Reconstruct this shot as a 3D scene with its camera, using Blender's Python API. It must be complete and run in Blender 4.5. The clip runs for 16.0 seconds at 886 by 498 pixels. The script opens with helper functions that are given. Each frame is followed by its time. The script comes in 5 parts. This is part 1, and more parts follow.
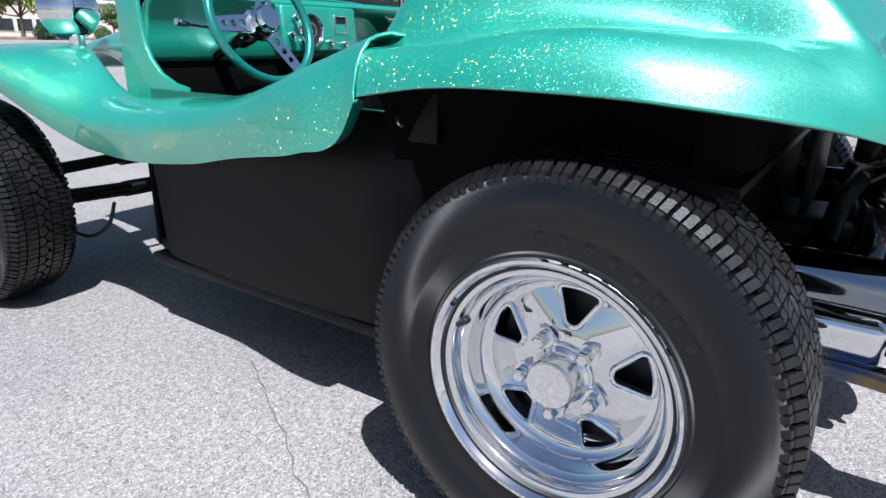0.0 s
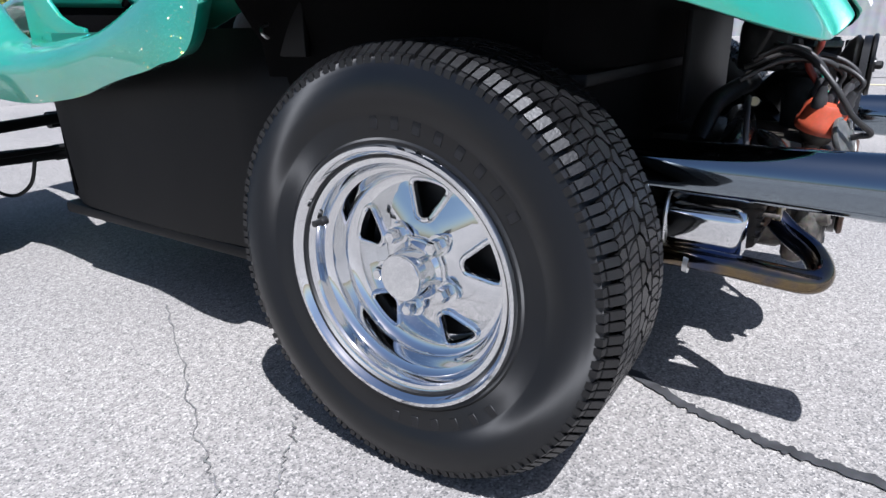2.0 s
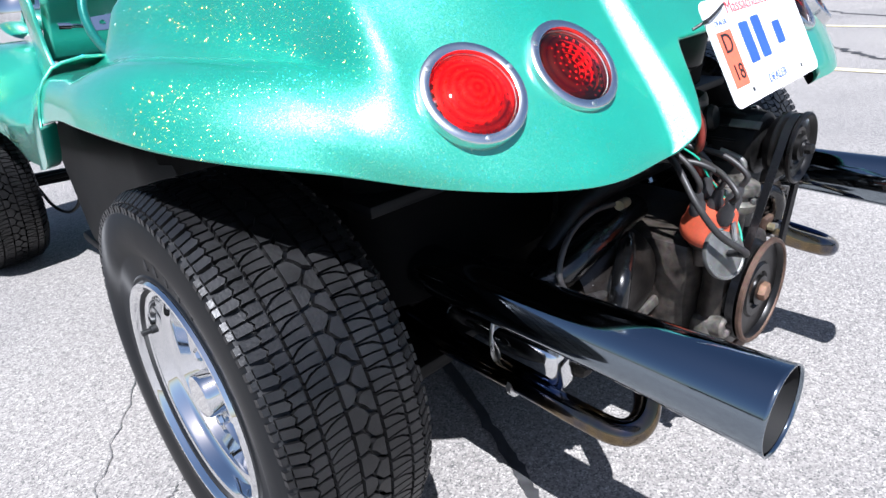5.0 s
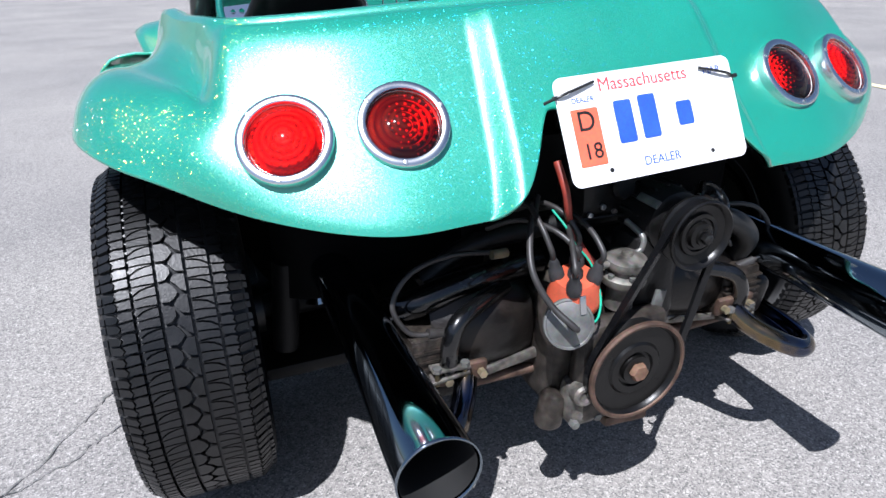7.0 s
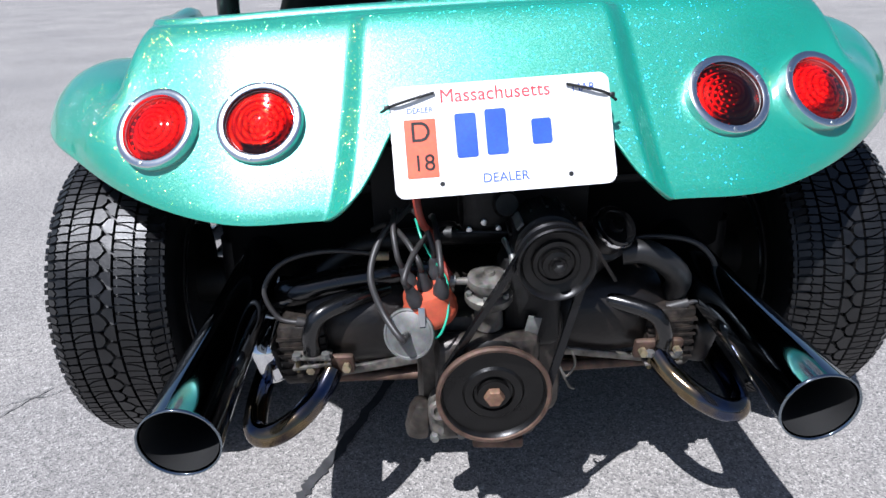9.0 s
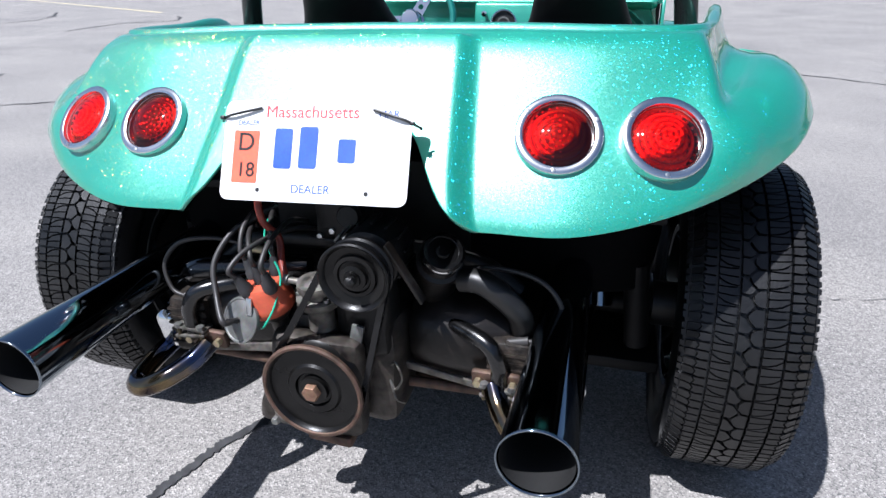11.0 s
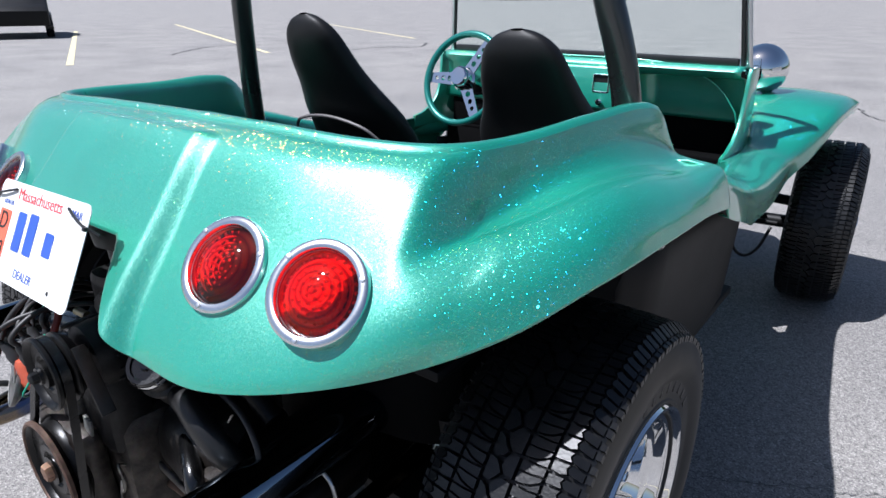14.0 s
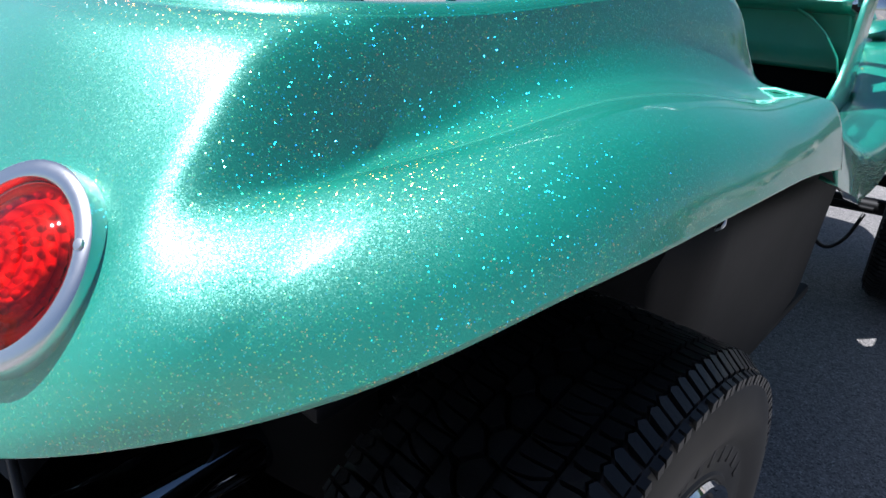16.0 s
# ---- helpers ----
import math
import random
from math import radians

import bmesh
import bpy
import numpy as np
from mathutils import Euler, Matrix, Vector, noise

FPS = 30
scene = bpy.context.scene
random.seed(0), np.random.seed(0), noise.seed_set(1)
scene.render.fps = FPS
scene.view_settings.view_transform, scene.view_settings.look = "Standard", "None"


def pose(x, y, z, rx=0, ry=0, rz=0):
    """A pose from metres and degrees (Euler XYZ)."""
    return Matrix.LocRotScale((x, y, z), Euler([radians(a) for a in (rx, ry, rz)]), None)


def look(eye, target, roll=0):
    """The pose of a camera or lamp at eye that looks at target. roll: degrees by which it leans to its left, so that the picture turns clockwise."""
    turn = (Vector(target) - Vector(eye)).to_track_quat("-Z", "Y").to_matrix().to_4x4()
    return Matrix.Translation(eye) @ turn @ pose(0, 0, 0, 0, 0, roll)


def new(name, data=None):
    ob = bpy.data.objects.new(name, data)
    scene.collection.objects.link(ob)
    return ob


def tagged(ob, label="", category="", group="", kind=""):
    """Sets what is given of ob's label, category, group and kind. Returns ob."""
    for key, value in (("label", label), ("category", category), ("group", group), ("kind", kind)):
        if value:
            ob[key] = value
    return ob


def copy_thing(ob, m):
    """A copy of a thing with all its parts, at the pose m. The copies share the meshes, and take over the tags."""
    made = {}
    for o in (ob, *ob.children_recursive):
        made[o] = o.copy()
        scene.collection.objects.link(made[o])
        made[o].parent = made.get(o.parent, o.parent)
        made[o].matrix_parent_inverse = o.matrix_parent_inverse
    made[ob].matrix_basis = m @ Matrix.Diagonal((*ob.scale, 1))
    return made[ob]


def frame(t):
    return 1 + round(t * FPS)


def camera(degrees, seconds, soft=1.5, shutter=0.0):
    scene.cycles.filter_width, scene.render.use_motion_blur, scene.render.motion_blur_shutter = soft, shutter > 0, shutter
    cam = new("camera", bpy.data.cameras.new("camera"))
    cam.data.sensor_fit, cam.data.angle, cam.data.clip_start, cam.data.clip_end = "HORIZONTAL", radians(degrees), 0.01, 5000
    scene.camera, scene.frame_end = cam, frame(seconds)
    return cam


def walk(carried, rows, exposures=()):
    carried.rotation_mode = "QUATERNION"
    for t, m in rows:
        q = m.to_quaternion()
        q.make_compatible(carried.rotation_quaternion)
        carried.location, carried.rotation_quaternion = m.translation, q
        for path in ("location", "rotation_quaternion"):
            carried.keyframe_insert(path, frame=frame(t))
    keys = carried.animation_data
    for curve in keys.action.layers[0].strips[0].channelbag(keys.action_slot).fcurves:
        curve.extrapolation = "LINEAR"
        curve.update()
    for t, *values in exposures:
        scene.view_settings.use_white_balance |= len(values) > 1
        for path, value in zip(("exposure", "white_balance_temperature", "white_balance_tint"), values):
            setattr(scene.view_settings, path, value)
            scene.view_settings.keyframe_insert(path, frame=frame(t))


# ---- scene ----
cam = camera(70.5, 16.0)
PATH = [
    (0, (-1.53, -0.454, 0.802), (-0.002, 0.669, 0.163), 0.9),
    (0.5, (-1.515, -0.52, 0.749), (-0.006, 0.619, 0.096), 1.2),
    (1, (-1.478, -0.583, 0.688), (0.051, 0.524, 0.025), 0.6),
    (1.5, (-1.455, -0.634, 0.668), (0.079, 0.458, -0.007), -0.3),
    (2, (-1.444, -0.647, 0.673), (0.088, 0.448, -0.002), -0.9),
    (2.5, (-1.4, -0.688, 0.719), (0.113, 0.431, 0.042), -1.0),
    (3, (-1.322, -0.76, 0.775), (0.166, 0.366, 0.056), -0.9),
    (3.2, (-1.296, -0.787, 0.794), (0.187, 0.337, 0.059), -1.0),
    (5.3, (-0.933, -1.036, 0.921), (0.137, 0.438, 0.095), -4.9),
    (5.5, (-0.88, -1.093, 0.935), (0.124, 0.427, 0.11), -4.9),
    (6, (-0.765, -1.228, 0.944), (0.105, 0.383, 0.139), -4.9),
    (6.5, (-0.687, -1.286, 0.972), (0.057, 0.387, 0.169), -3.0),
    (7, (-0.582, -1.297, 0.988), (0.005, 0.415, 0.136), -1.2),
    (7.5, (-0.455, -1.298, 0.987), (-0.013, 0.448, 0.116), -1.5),
    (8, (-0.305, -1.33, 0.98), (-0.042, 0.455, 0.118), -1.7),
    (8.5, (-0.178, -1.37, 0.982), (-0.073, 0.435, 0.128), -1.7),
    (9, (-0.081, -1.396, 0.995), (-0.082, 0.413, 0.143), -1.8),
    (9.2, (-0.033, -1.389, 0.996), (-0.066, 0.417, 0.139), -1.0),
    (11.3, (0.566, -1.358, 1.021), (-0.051, 0.369, 0.223), -0.4),
    (11.5, (0.631, -1.303, 1.025), (-0.029, 0.417, 0.247), -0.1),
    (12, (0.743, -1.201, 1.047), (-0.071, 0.448, 0.262), -0.6),
    (12.5, (0.864, -1.142, 1.052), (-0.13, 0.426, 0.307), -1.1),
    (13, (0.979, -1.065, 1.059), (-0.104, 0.453, 0.336), -0.8),
    (13.5, (1.04, -0.973, 1.092), (-0.077, 0.522, 0.373), -0.9),
    (14, (1.042, -0.822, 1.103), (-0.147, 0.603, 0.359), -0.0),
    (14.5, (1.028, -0.711, 1.088), (-0.203, 0.664, 0.317), -0.3),
    (15, (1.0, -0.612, 1.041), (-0.292, 0.706, 0.27), -1.1),
    (15.5, (0.933, -0.53, 1.001), (-0.297, 0.799, 0.154), 0.3),
    (16, (0.921, -0.466, 0.956), (-0.362, 0.819, 0.118), 1.8),
]
EXPOSURES = [(t, stops, 5900, 13) for t, stops in ((0, 0.75), (3.2, 0.85), (5.5, 0.98), (7, 0.68), (8, 0.50), (9, 0.55), (11.5, 0.68), (12.5, 0.50), (13.5, 0.62), (14, 0.50), (14.5, 0.38), (15, 0.36), (16, 0.50))]
walk(cam, [(t, look(eye, target, roll)) for t, eye, target, roll in PATH], EXPOSURES)

# ---- world, sun, exposure ----
SUN_TO = Vector((0.150, 0.202, -0.451)).normalized()      # the way the sunlight travels
world = bpy.data.worlds.new("sky")
scene.world = world
world.use_nodes = True
wn = world.node_tree
sky = wn.nodes.new("ShaderNodeTexSky")
sky.sky_type = "NISHITA"
sky.sun_disc = False
sky.sun_elevation = math.asin(-SUN_TO.z)
sky.sun_rotation = math.atan2(-SUN_TO.x, -SUN_TO.y)
sky.air_density, sky.dust_density = 1.0, 1.2
wn.links.new(sky.outputs[0], wn.nodes["Background"].inputs[0])
wn.nodes["Background"].inputs[1].default_value = 0.060
sun_data = bpy.data.lights.new("sun", "SUN")
sun_data.energy, sun_data.angle, sun_data.color = 5.5, radians(0.53), (1.0, 0.98, 0.955)
sun = new("sun", sun_data)
sun.matrix_world = look((0, 0, 6), Vector((0, 0, 6)) + SUN_TO)


# ---- materials ----
def material(name):
    m = bpy.data.materials.new(name)
    m.use_nodes = True
    return m, m.node_tree, m.node_tree.nodes["Principled BSDF"]


def node(tree, kind, **inputs):
    n = tree.nodes.new("ShaderNode" + kind)
    for key, value in inputs.items():
        n.inputs[key].default_value = value
    return n


def ramp(tree, source, stops):
    r = tree.nodes.new("ShaderNodeValToRGB")
    while len(r.color_ramp.elements) < len(stops):
        r.color_ramp.elements.new(0.5)
    for e, (p, c) in zip(r.color_ramp.elements, stops):
        e.position, e.color = p, (*c, 1) if len(c) == 3 else (c[0], c[0], c[0], 1)
    tree.links.new(source, r.inputs[0])
    return r


def coords(tree, object_space=True):
    return tree.nodes.new("ShaderNodeTexCoord").outputs["Object" if object_space else "Generated"]


def worn(name, base, rough=0.5, metal=0.0, vary=0.25, scale=18.0, bump=0.05, grain=220.0, tint=None, coat=0.0, spec=0.5):
    """A surface with blotches at one scale and grain at another."""
    m, tree, b = material(name)
    pos = coords(tree)
    big, fine = node(tree, "TexNoise", Scale=scale, Detail=5.0), node(tree, "TexNoise", Scale=grain, Detail=3.0)
    for n in (big, fine):
        tree.links.new(pos, n.inputs["Vector"])
    dark = tint or tuple(c * (1 - vary) for c in base)
    lite = tuple(min(1, c * (1 + vary)) for c in base)
    r = ramp(tree, big.outputs["Fac"], [(0.3, dark), (0.7, lite)])
    mix = node(tree, "Mix")
    mix.data_type, mix.blend_type = "RGBA", "OVERLAY"
    mix.inputs[0].default_value = 0.25
    tree.links.new(r.outputs[0], mix.inputs[6])
    tree.links.new(fine.outputs["Color"], mix.inputs[7])
    tree.links.new(mix.outputs[2], b.inputs["Base Color"])
    rr = node(tree, "MapRange")
    rr.inputs[3].default_value, rr.inputs[4].default_value = max(0.02, rough - 0.1), min(1, rough + 0.12)
    tree.links.new(big.outputs["Fac"], rr.inputs[0])
    tree.links.new(rr.outputs[0], b.inputs["Roughness"])
    b.inputs["Metallic"].default_value = metal
    b.inputs["Coat Weight"].default_value = coat
    b.inputs["Specular IOR Level"].default_value = spec
    if bump:
        bm_ = node(tree, "Bump", Strength=bump, Distance=0.002)
        tree.links.new(fine.outputs["Fac"], bm_.inputs["Height"])
        tree.links.new(bm_.outputs[0], b.inputs["Normal"])
    return m


def flake_paint():
    """Green metalflake under clear coat: a green body with a broad pearly sheen, and flakes that lean each their own way."""
    m, tree, b = material("green_metalflake")
    pos = coords(tree)
    cells = node(tree, "TexVoronoi", Scale=860.0)
    fine = node(tree, "TexVoronoi", Scale=1500.0)
    broad = node(tree, "TexNoise", Scale=7.0, Detail=3.0)
    for n in (cells, fine, broad):
        tree.links.new(pos, n.inputs["Vector"])
    geo = tree.nodes.new("ShaderNodeNewGeometry")

    def leaning_normal(source, steep):
        sub = node(tree, "VectorMath")
        sub.operation = "SUBTRACT"
        sub.inputs[1].default_value = (0.5, 0.5, 0.5)
        tree.links.new(source, sub.inputs[0])
        mul = node(tree, "VectorMath")
        mul.operation = "SCALE"
        tree.links.new(sub.outputs[0], mul.inputs[0])
        if isinstance(steep, float):
            mul.inputs["Scale"].default_value = steep
        else:
            tree.links.new(steep, mul.inputs["Scale"])
        add = node(tree, "VectorMath")
        add.operation = "ADD"
        tree.links.new(geo.outputs["Normal"], add.inputs[0])
        tree.links.new(mul.outputs[0], add.inputs[1])
        nrm = node(tree, "VectorMath")
        nrm.operation = "NORMALIZE"
        tree.links.new(add.outputs[0], nrm.inputs[0])
        return nrm.outputs[0]

    sep = tree.nodes.new("ShaderNodeSeparateColor")
    tree.links.new(cells.outputs["Color"], sep.inputs[0])
    tree.links.new(leaning_normal(fine.outputs["Color"], 0.16), b.inputs["Normal"])
    body = ramp(tree, broad.outputs["Fac"], [(0.3, (0.001, 0.245, 0.158)), (0.7, (0.003, 0.292, 0.196))])
    tree.links.new(body.outputs[0], b.inputs["Base Color"])
    b.inputs["Metallic"].default_value = 0.30
    b.inputs["Roughness"].default_value = 0.40
    b.inputs["Specular IOR Level"].default_value = 0.7
    b.inputs["IOR"].default_value = 1.6
    b.inputs["Coat Weight"].default_value, b.inputs["Coat Roughness"].default_value = 1.0, 0.05
    # pearly sheen of the smallest flakes
    sheen = tree.nodes.new("ShaderNodeBsdfGlossy")
    sheen.inputs["Color"].default_value = (0.036, 0.062, 0.057, 1)
    sheen.inputs["Roughness"].default_value = 0.40
    tree.links.new(leaning_normal(fine.outputs["Color"], 0.30), sheen.inputs["Normal"])
    # large flakes, tinted by the film they are cut from
    steep = ramp(tree, sep.outputs[2], [(0.0, (0.4,)), (1.0, (1.0,))])
    lift = node(tree, "Math")
    lift.operation = "MULTIPLY"
    lift.inputs[1].default_value = 1.75
    tree.links.new(steep.outputs[0], lift.inputs[0])
    hue = ramp(tree, sep.outputs[0], [(0.0, (0.02, 0.16, 0.75)), (0.25, (0.02, 0.55, 0.60)), (0.45, (0.06, 0.70, 0.25)), (0.68, (0.45, 0.70, 0.06)), (0.82, (0.80, 0.45, 0.04)), (0.93, (0.90, 0.16, 0.05)), (1.0, (0.25, 0.6, 0.7))])
    spot = ramp(tree, cells.outputs["Distance"], [(0.0, (0.60,)), (0.40, (0.60,)), (0.55, (0.0,))])
    held = ramp(tree, sep.outputs[1], [(0.0, (1.0,)), (0.23, (1.0,)), (0.24, (0.0,)), (1.0, (0.0,))])
    sparse = node(tree, "Math")
    sparse.operation = "MULTIPLY"
    tree.links.new(spot.outputs[0], sparse.inputs[0])
    tree.links.new(held.outputs[0], sparse.inputs[1])
    tint = node(tree, "Mix")
    tint.data_type, tint.blend_type = "RGBA", "MULTIPLY"
    tint.inputs[0].default_value = 1.0
    tree.links.new(hue.outputs[0], tint.inputs[6])
    tree.links.new(sparse.outputs[0], tint.inputs[7])
    flake = tree.nodes.new("ShaderNodeBsdfGlossy")
    flake.inputs["Roughness"].default_value = 0.20
    tree.links.new(tint.outputs[2], flake.inputs["Color"])
    tree.links.new(leaning_normal(cells.outputs["Color"], lift.outputs[0]), flake.inputs["Normal"])
    out = tree.nodes["Material Output"]
    one, two = tree.nodes.new("ShaderNodeAddShader"), tree.nodes.new("ShaderNodeAddShader")
    tree.links.new(b.outputs[0], one.inputs[0])
    tree.links.new(sheen.outputs[0], one.inputs[1])
    tree.links.new(one.outputs[0], two.inputs[0])
    tree.links.new(flake.outputs[0], two.inputs[1])
    tree.links.new(two.outputs[0], out.inputs["Surface"])
    return m


def asphalt():
    m, tree, b = material("asphalt")
    pos = coords(tree)
    stones = node(tree, "TexVoronoi", Scale=300.0)
    broad, mid = node(tree, "TexNoise", Scale=0.9, Detail=6.0), node(tree, "TexNoise", Scale=60.0, Detail=4.0)
    for n in (stones, broad, mid):
        tree.links.new(pos, n.inputs["Vector"])
    sep = tree.nodes.new("ShaderNodeSeparateColor")
    tree.links.new(stones.outputs["Color"], sep.inputs[0])
    r = ramp(tree, sep.outputs[0], [(0.0, (0.11, 0.108, 0.107)), (0.30, (0.235, 0.223, 0.212)), (0.85, (0.325, 0.308, 0.290)), (1.0, (0.48, 0.457, 0.432))])
    r2 = ramp(tree, broad.outputs["Fac"], [(0.3, (0.75, 0.75, 0.76)), (0.7, (1.05, 1.04, 1.02))])
    mix = node(tree, "Mix")
    mix.data_type, mix.blend_type = "RGBA", "MULTIPLY"
    mix.inputs[0].default_value = 1.0
    tree.links.new(r.outputs[0], mix.inputs[6])
    tree.links.new(r2.outputs[0], mix.inputs[7])
    r3 = ramp(tree, mid.outputs["Fac"], [(0.35, (0.82, 0.82, 0.82)), (0.65, (1.08, 1.08, 1.08))])
    mix2 = node(tree, "Mix")
    mix2.data_type, mix2.blend_type = "RGBA", "MULTIPLY"
    mix2.inputs[0].default_value = 1.0
    tree.links.new(mix.outputs[2], mix2.inputs[6])
    tree.links.new(r3.outputs[0], mix2.inputs[7])
    tree.links.new(mix2.outputs[2], b.inputs["Base Color"])
    b.inputs["Roughness"].default_value = 0.82
    bmp = node(tree, "Bump", Strength=0.5, Distance=0.003)
    tree.links.new(stones.outputs["Distance"], bmp.inputs["Height"])
    tree.links.new(bmp.outputs[0], b.inputs["Normal"])
    return m


def chrome(name, base, rough, smear=0.03):
    m, tree, b = material(name)
    pos = coords(tree)
    n = node(tree, "TexNoise", Scale=25.0, Detail=6.0)
    tree.links.new(pos, n.inputs["Vector"])
    rr = node(tree, "MapRange")
    rr.inputs[3].default_value, rr.inputs[4].default_value = rough, rough + smear
    tree.links.new(n.outputs["Fac"], rr.inputs[0])
    tree.links.new(rr.outputs[0], b.inputs["Roughness"])
    b.inputs["Base Color"].default_value = (*base, 1)
    b.inputs["Metallic"].default_value = 1.0
    return m


def red_lens():
    """Clear red plastic with moulded rings, thicker between them: it tints what lies behind it and shines on its face."""
    m, tree, b = material("red_lens")
    through_ = tree.nodes.new("ShaderNodeBsdfTransparent")
    through_.inputs["Color"].default_value = (0.97, 0.085, 0.045, 1)
    flat_ = node(tree, "VectorMath")
    flat_.operation = "MULTIPLY"
    flat_.inputs[1].default_value = (0, 1, 1)
    tree.links.new(coords(tree), flat_.inputs[0])
    far = node(tree, "VectorMath")
    far.operation = "LENGTH"
    tree.links.new(flat_.outputs[0], far.inputs[0])
    ring = node(tree, "Math")
    ring.operation = "PINGPONG"
    ring.inputs[1].default_value = 0.0046
    tree.links.new(far.outputs["Value"], ring.inputs[0])
    span = node(tree, "MapRange")
    span.inputs[2].default_value = 0.0046
    tree.links.new(ring.outputs[0], span.inputs[0])
    depth = ramp(tree, span.outputs[0], [(0.0, (0.97, 0.12, 0.06)), (0.55, (0.90, 0.05, 0.025)), (0.85, (0.60, 0.012, 0.008)), (1.0, (0.45, 0.008, 0.006))])
    tree.links.new(depth.outputs[0], through_.inputs["Color"])
    face = tree.nodes.new("ShaderNodeBsdfGlossy")
    face.inputs["Roughness"].default_value = 0.03
    fres = node(tree, "Fresnel", IOR=1.49)
    mix = tree.nodes.new("ShaderNodeMixShader")
    tree.links.new(fres.outputs[0], mix.inputs[0])
    tree.links.new(through_.outputs[0], mix.inputs[1])
    tree.links.new(face.outputs[0], mix.inputs[2])
    tree.links.new(mix.outputs[0], tree.nodes["Material Output"].inputs["Surface"])
    tree.nodes.remove(b)
    return m


def clear_glass():
    m, tree, b = material("windshield_glass")
    b.inputs["Base Color"].default_value = (0.9, 0.97, 0.95, 1)
    b.inputs["Roughness"].default_value = 0.0
    b.inputs["Transmission Weight"].default_value = 1.0
    b.inputs["IOR"].default_value = 1.005
    return m


def ribbed(name, base):
    m = worn(name, base, 0.6, vary=0.12, scale=0.5, bump=0.0, grain=3.0)
    tree, b = m.node_tree, m.node_tree.nodes["Principled BSDF"]
    wave = node(tree, "TexWave", Scale=0.9)
    tree.links.new(coords(tree), wave.inputs["Vector"])
    bmp = node(tree, "Bump", Strength=0.35, Distance=0.03)
    tree.links.new(wave.outputs["Fac"], bmp.inputs["Height"])
    tree.links.new(bmp.outputs[0], b.inputs["Normal"])
    return m


def stained_pipe():
    """Chromed pipe blued and browned by heat towards its bends."""
    m, tree, b = material("stained_chrome")
    pos = coords(tree)
    n = node(tree, "TexNoise", Scale=9.0, Detail=4.0)
    tree.links.new(pos, n.inputs["Vector"])
    r = ramp(tree, n.outputs["Fac"], [(0.32, (0.03, 0.05, 0.13)), (0.46, (0.07, 0.08, 0.12)), (0.58, (0.20, 0.15, 0.085)), (0.70, (0.05, 0.04, 0.04))])
    tree.links.new(r.outputs[0], b.inputs["Base Color"])
    b.inputs["Metallic"].default_value, b.inputs["Roughness"].default_value = 1.0, 0.10
    return m


def serrated_rubber():
    """Tyre flank, dressed black, with fine moulded serrations that run out from the hub."""
    m = worn("sidewall_rubber", (0.0028, 0.0031, 0.0038), 0.44, vary=0.3, scale=9.0, bump=0.02, grain=300.0, spec=0.6)
    tree = m.node_tree
    b = tree.nodes["Principled BSDF"]
    along = tree.nodes.new("ShaderNodeTangent")
    along.direction_type, along.axis = "RADIAL", "X"
    tree.links.new(along.outputs[0], b.inputs["Tangent"])
    b.inputs["Anisotropic"].default_value = 0.95
    return m


PAINT = flake_paint()
STAINED = stained_pipe()
ASPHALT = asphalt()
CHROME = chrome("chrome", (0.76, 0.77, 0.78), 0.03)
DULL_CHROME = chrome("brushed_metal", (0.62, 0.63, 0.64), 0.22, 0.15)
BLACK_CHROME = chrome("black_chrome", (0.23, 0.27, 0.31), 0.05)
RUBBER = worn("tyre_rubber", (0.0045, 0.0046, 0.0052), 0.26, vary=0.3, scale=9.0, bump=0.03, grain=300.0, spec=0.40)
SIDEWALL = serrated_rubber()
TREAD = worn("tread_rubber", (0.0068, 0.0068, 0.0072), 0.38, vary=0.4, scale=26.0, bump=0.2, grain=260.0, spec=0.42)
BLACK = worn("black_panel", (0.0035, 0.0035, 0.004), 0.55, vary=0.35, scale=3.0, bump=0.1, grain=160.0, spec=0.25)
BLACK_TIN = worn("black_tinware", (0.0060, 0.0045, 0.0036), 0.42, vary=0.8, scale=22.0, bump=0.35, grain=120.0, coat=0.12, spec=0.32)
GLOSS_BLACK = worn("enamelled_black", (0.0028, 0.0028, 0.003), 0.24, vary=0.4, scale=30.0, bump=0.08, coat=0.6, spec=0.4)
GRIME = worn("oily_grime", (0.017, 0.013, 0.010), 0.55, metal=0.1, vary=0.95, scale=60.0, bump=0.8, grain=190.0, spec=0.35)
CASE = worn("dirty_alloy", (0.036, 0.030, 0.025), 0.42, metal=0.35, vary=0.85, scale=38.0, bump=0.4, grain=120.0)
RUST = worn("rusty_steel", (0.10, 0.062, 0.045), 0.6, metal=0.5, vary=0.5, scale=40.0, bump=0.25, grain=150.0)
# almost no colour or gloss: deep shade put into the material
SHADE_BLACK = worn("deep_shade_black", (0.0022, 0.0022, 0.0024), 0.8, vary=0.3, scale=6.0, bump=0.2, grain=120.0, spec=0.08)
PULLEY = worn("black_pulley", (0.0045, 0.0042, 0.004), 0.30, vary=0.4, scale=30.0, bump=0.1, spec=0.3)
CAP_RED = worn("distributor_red", (0.42, 0.075, 0.035), 0.42, vary=0.2, scale=30.0, bump=0.05)
WIRE = worn("wire_rubber", (0.024, 0.022, 0.021), 0.45, vary=0.3, scale=40.0, bump=0.05)
BOOT = worn("boot_rubber", (0.030, 0.029, 0.030), 0.5, vary=0.3, scale=40.0)
BRASS = worn("dull_brass", (0.40, 0.34, 0.22), 0.4, metal=0.8, vary=0.3, scale=50.0)
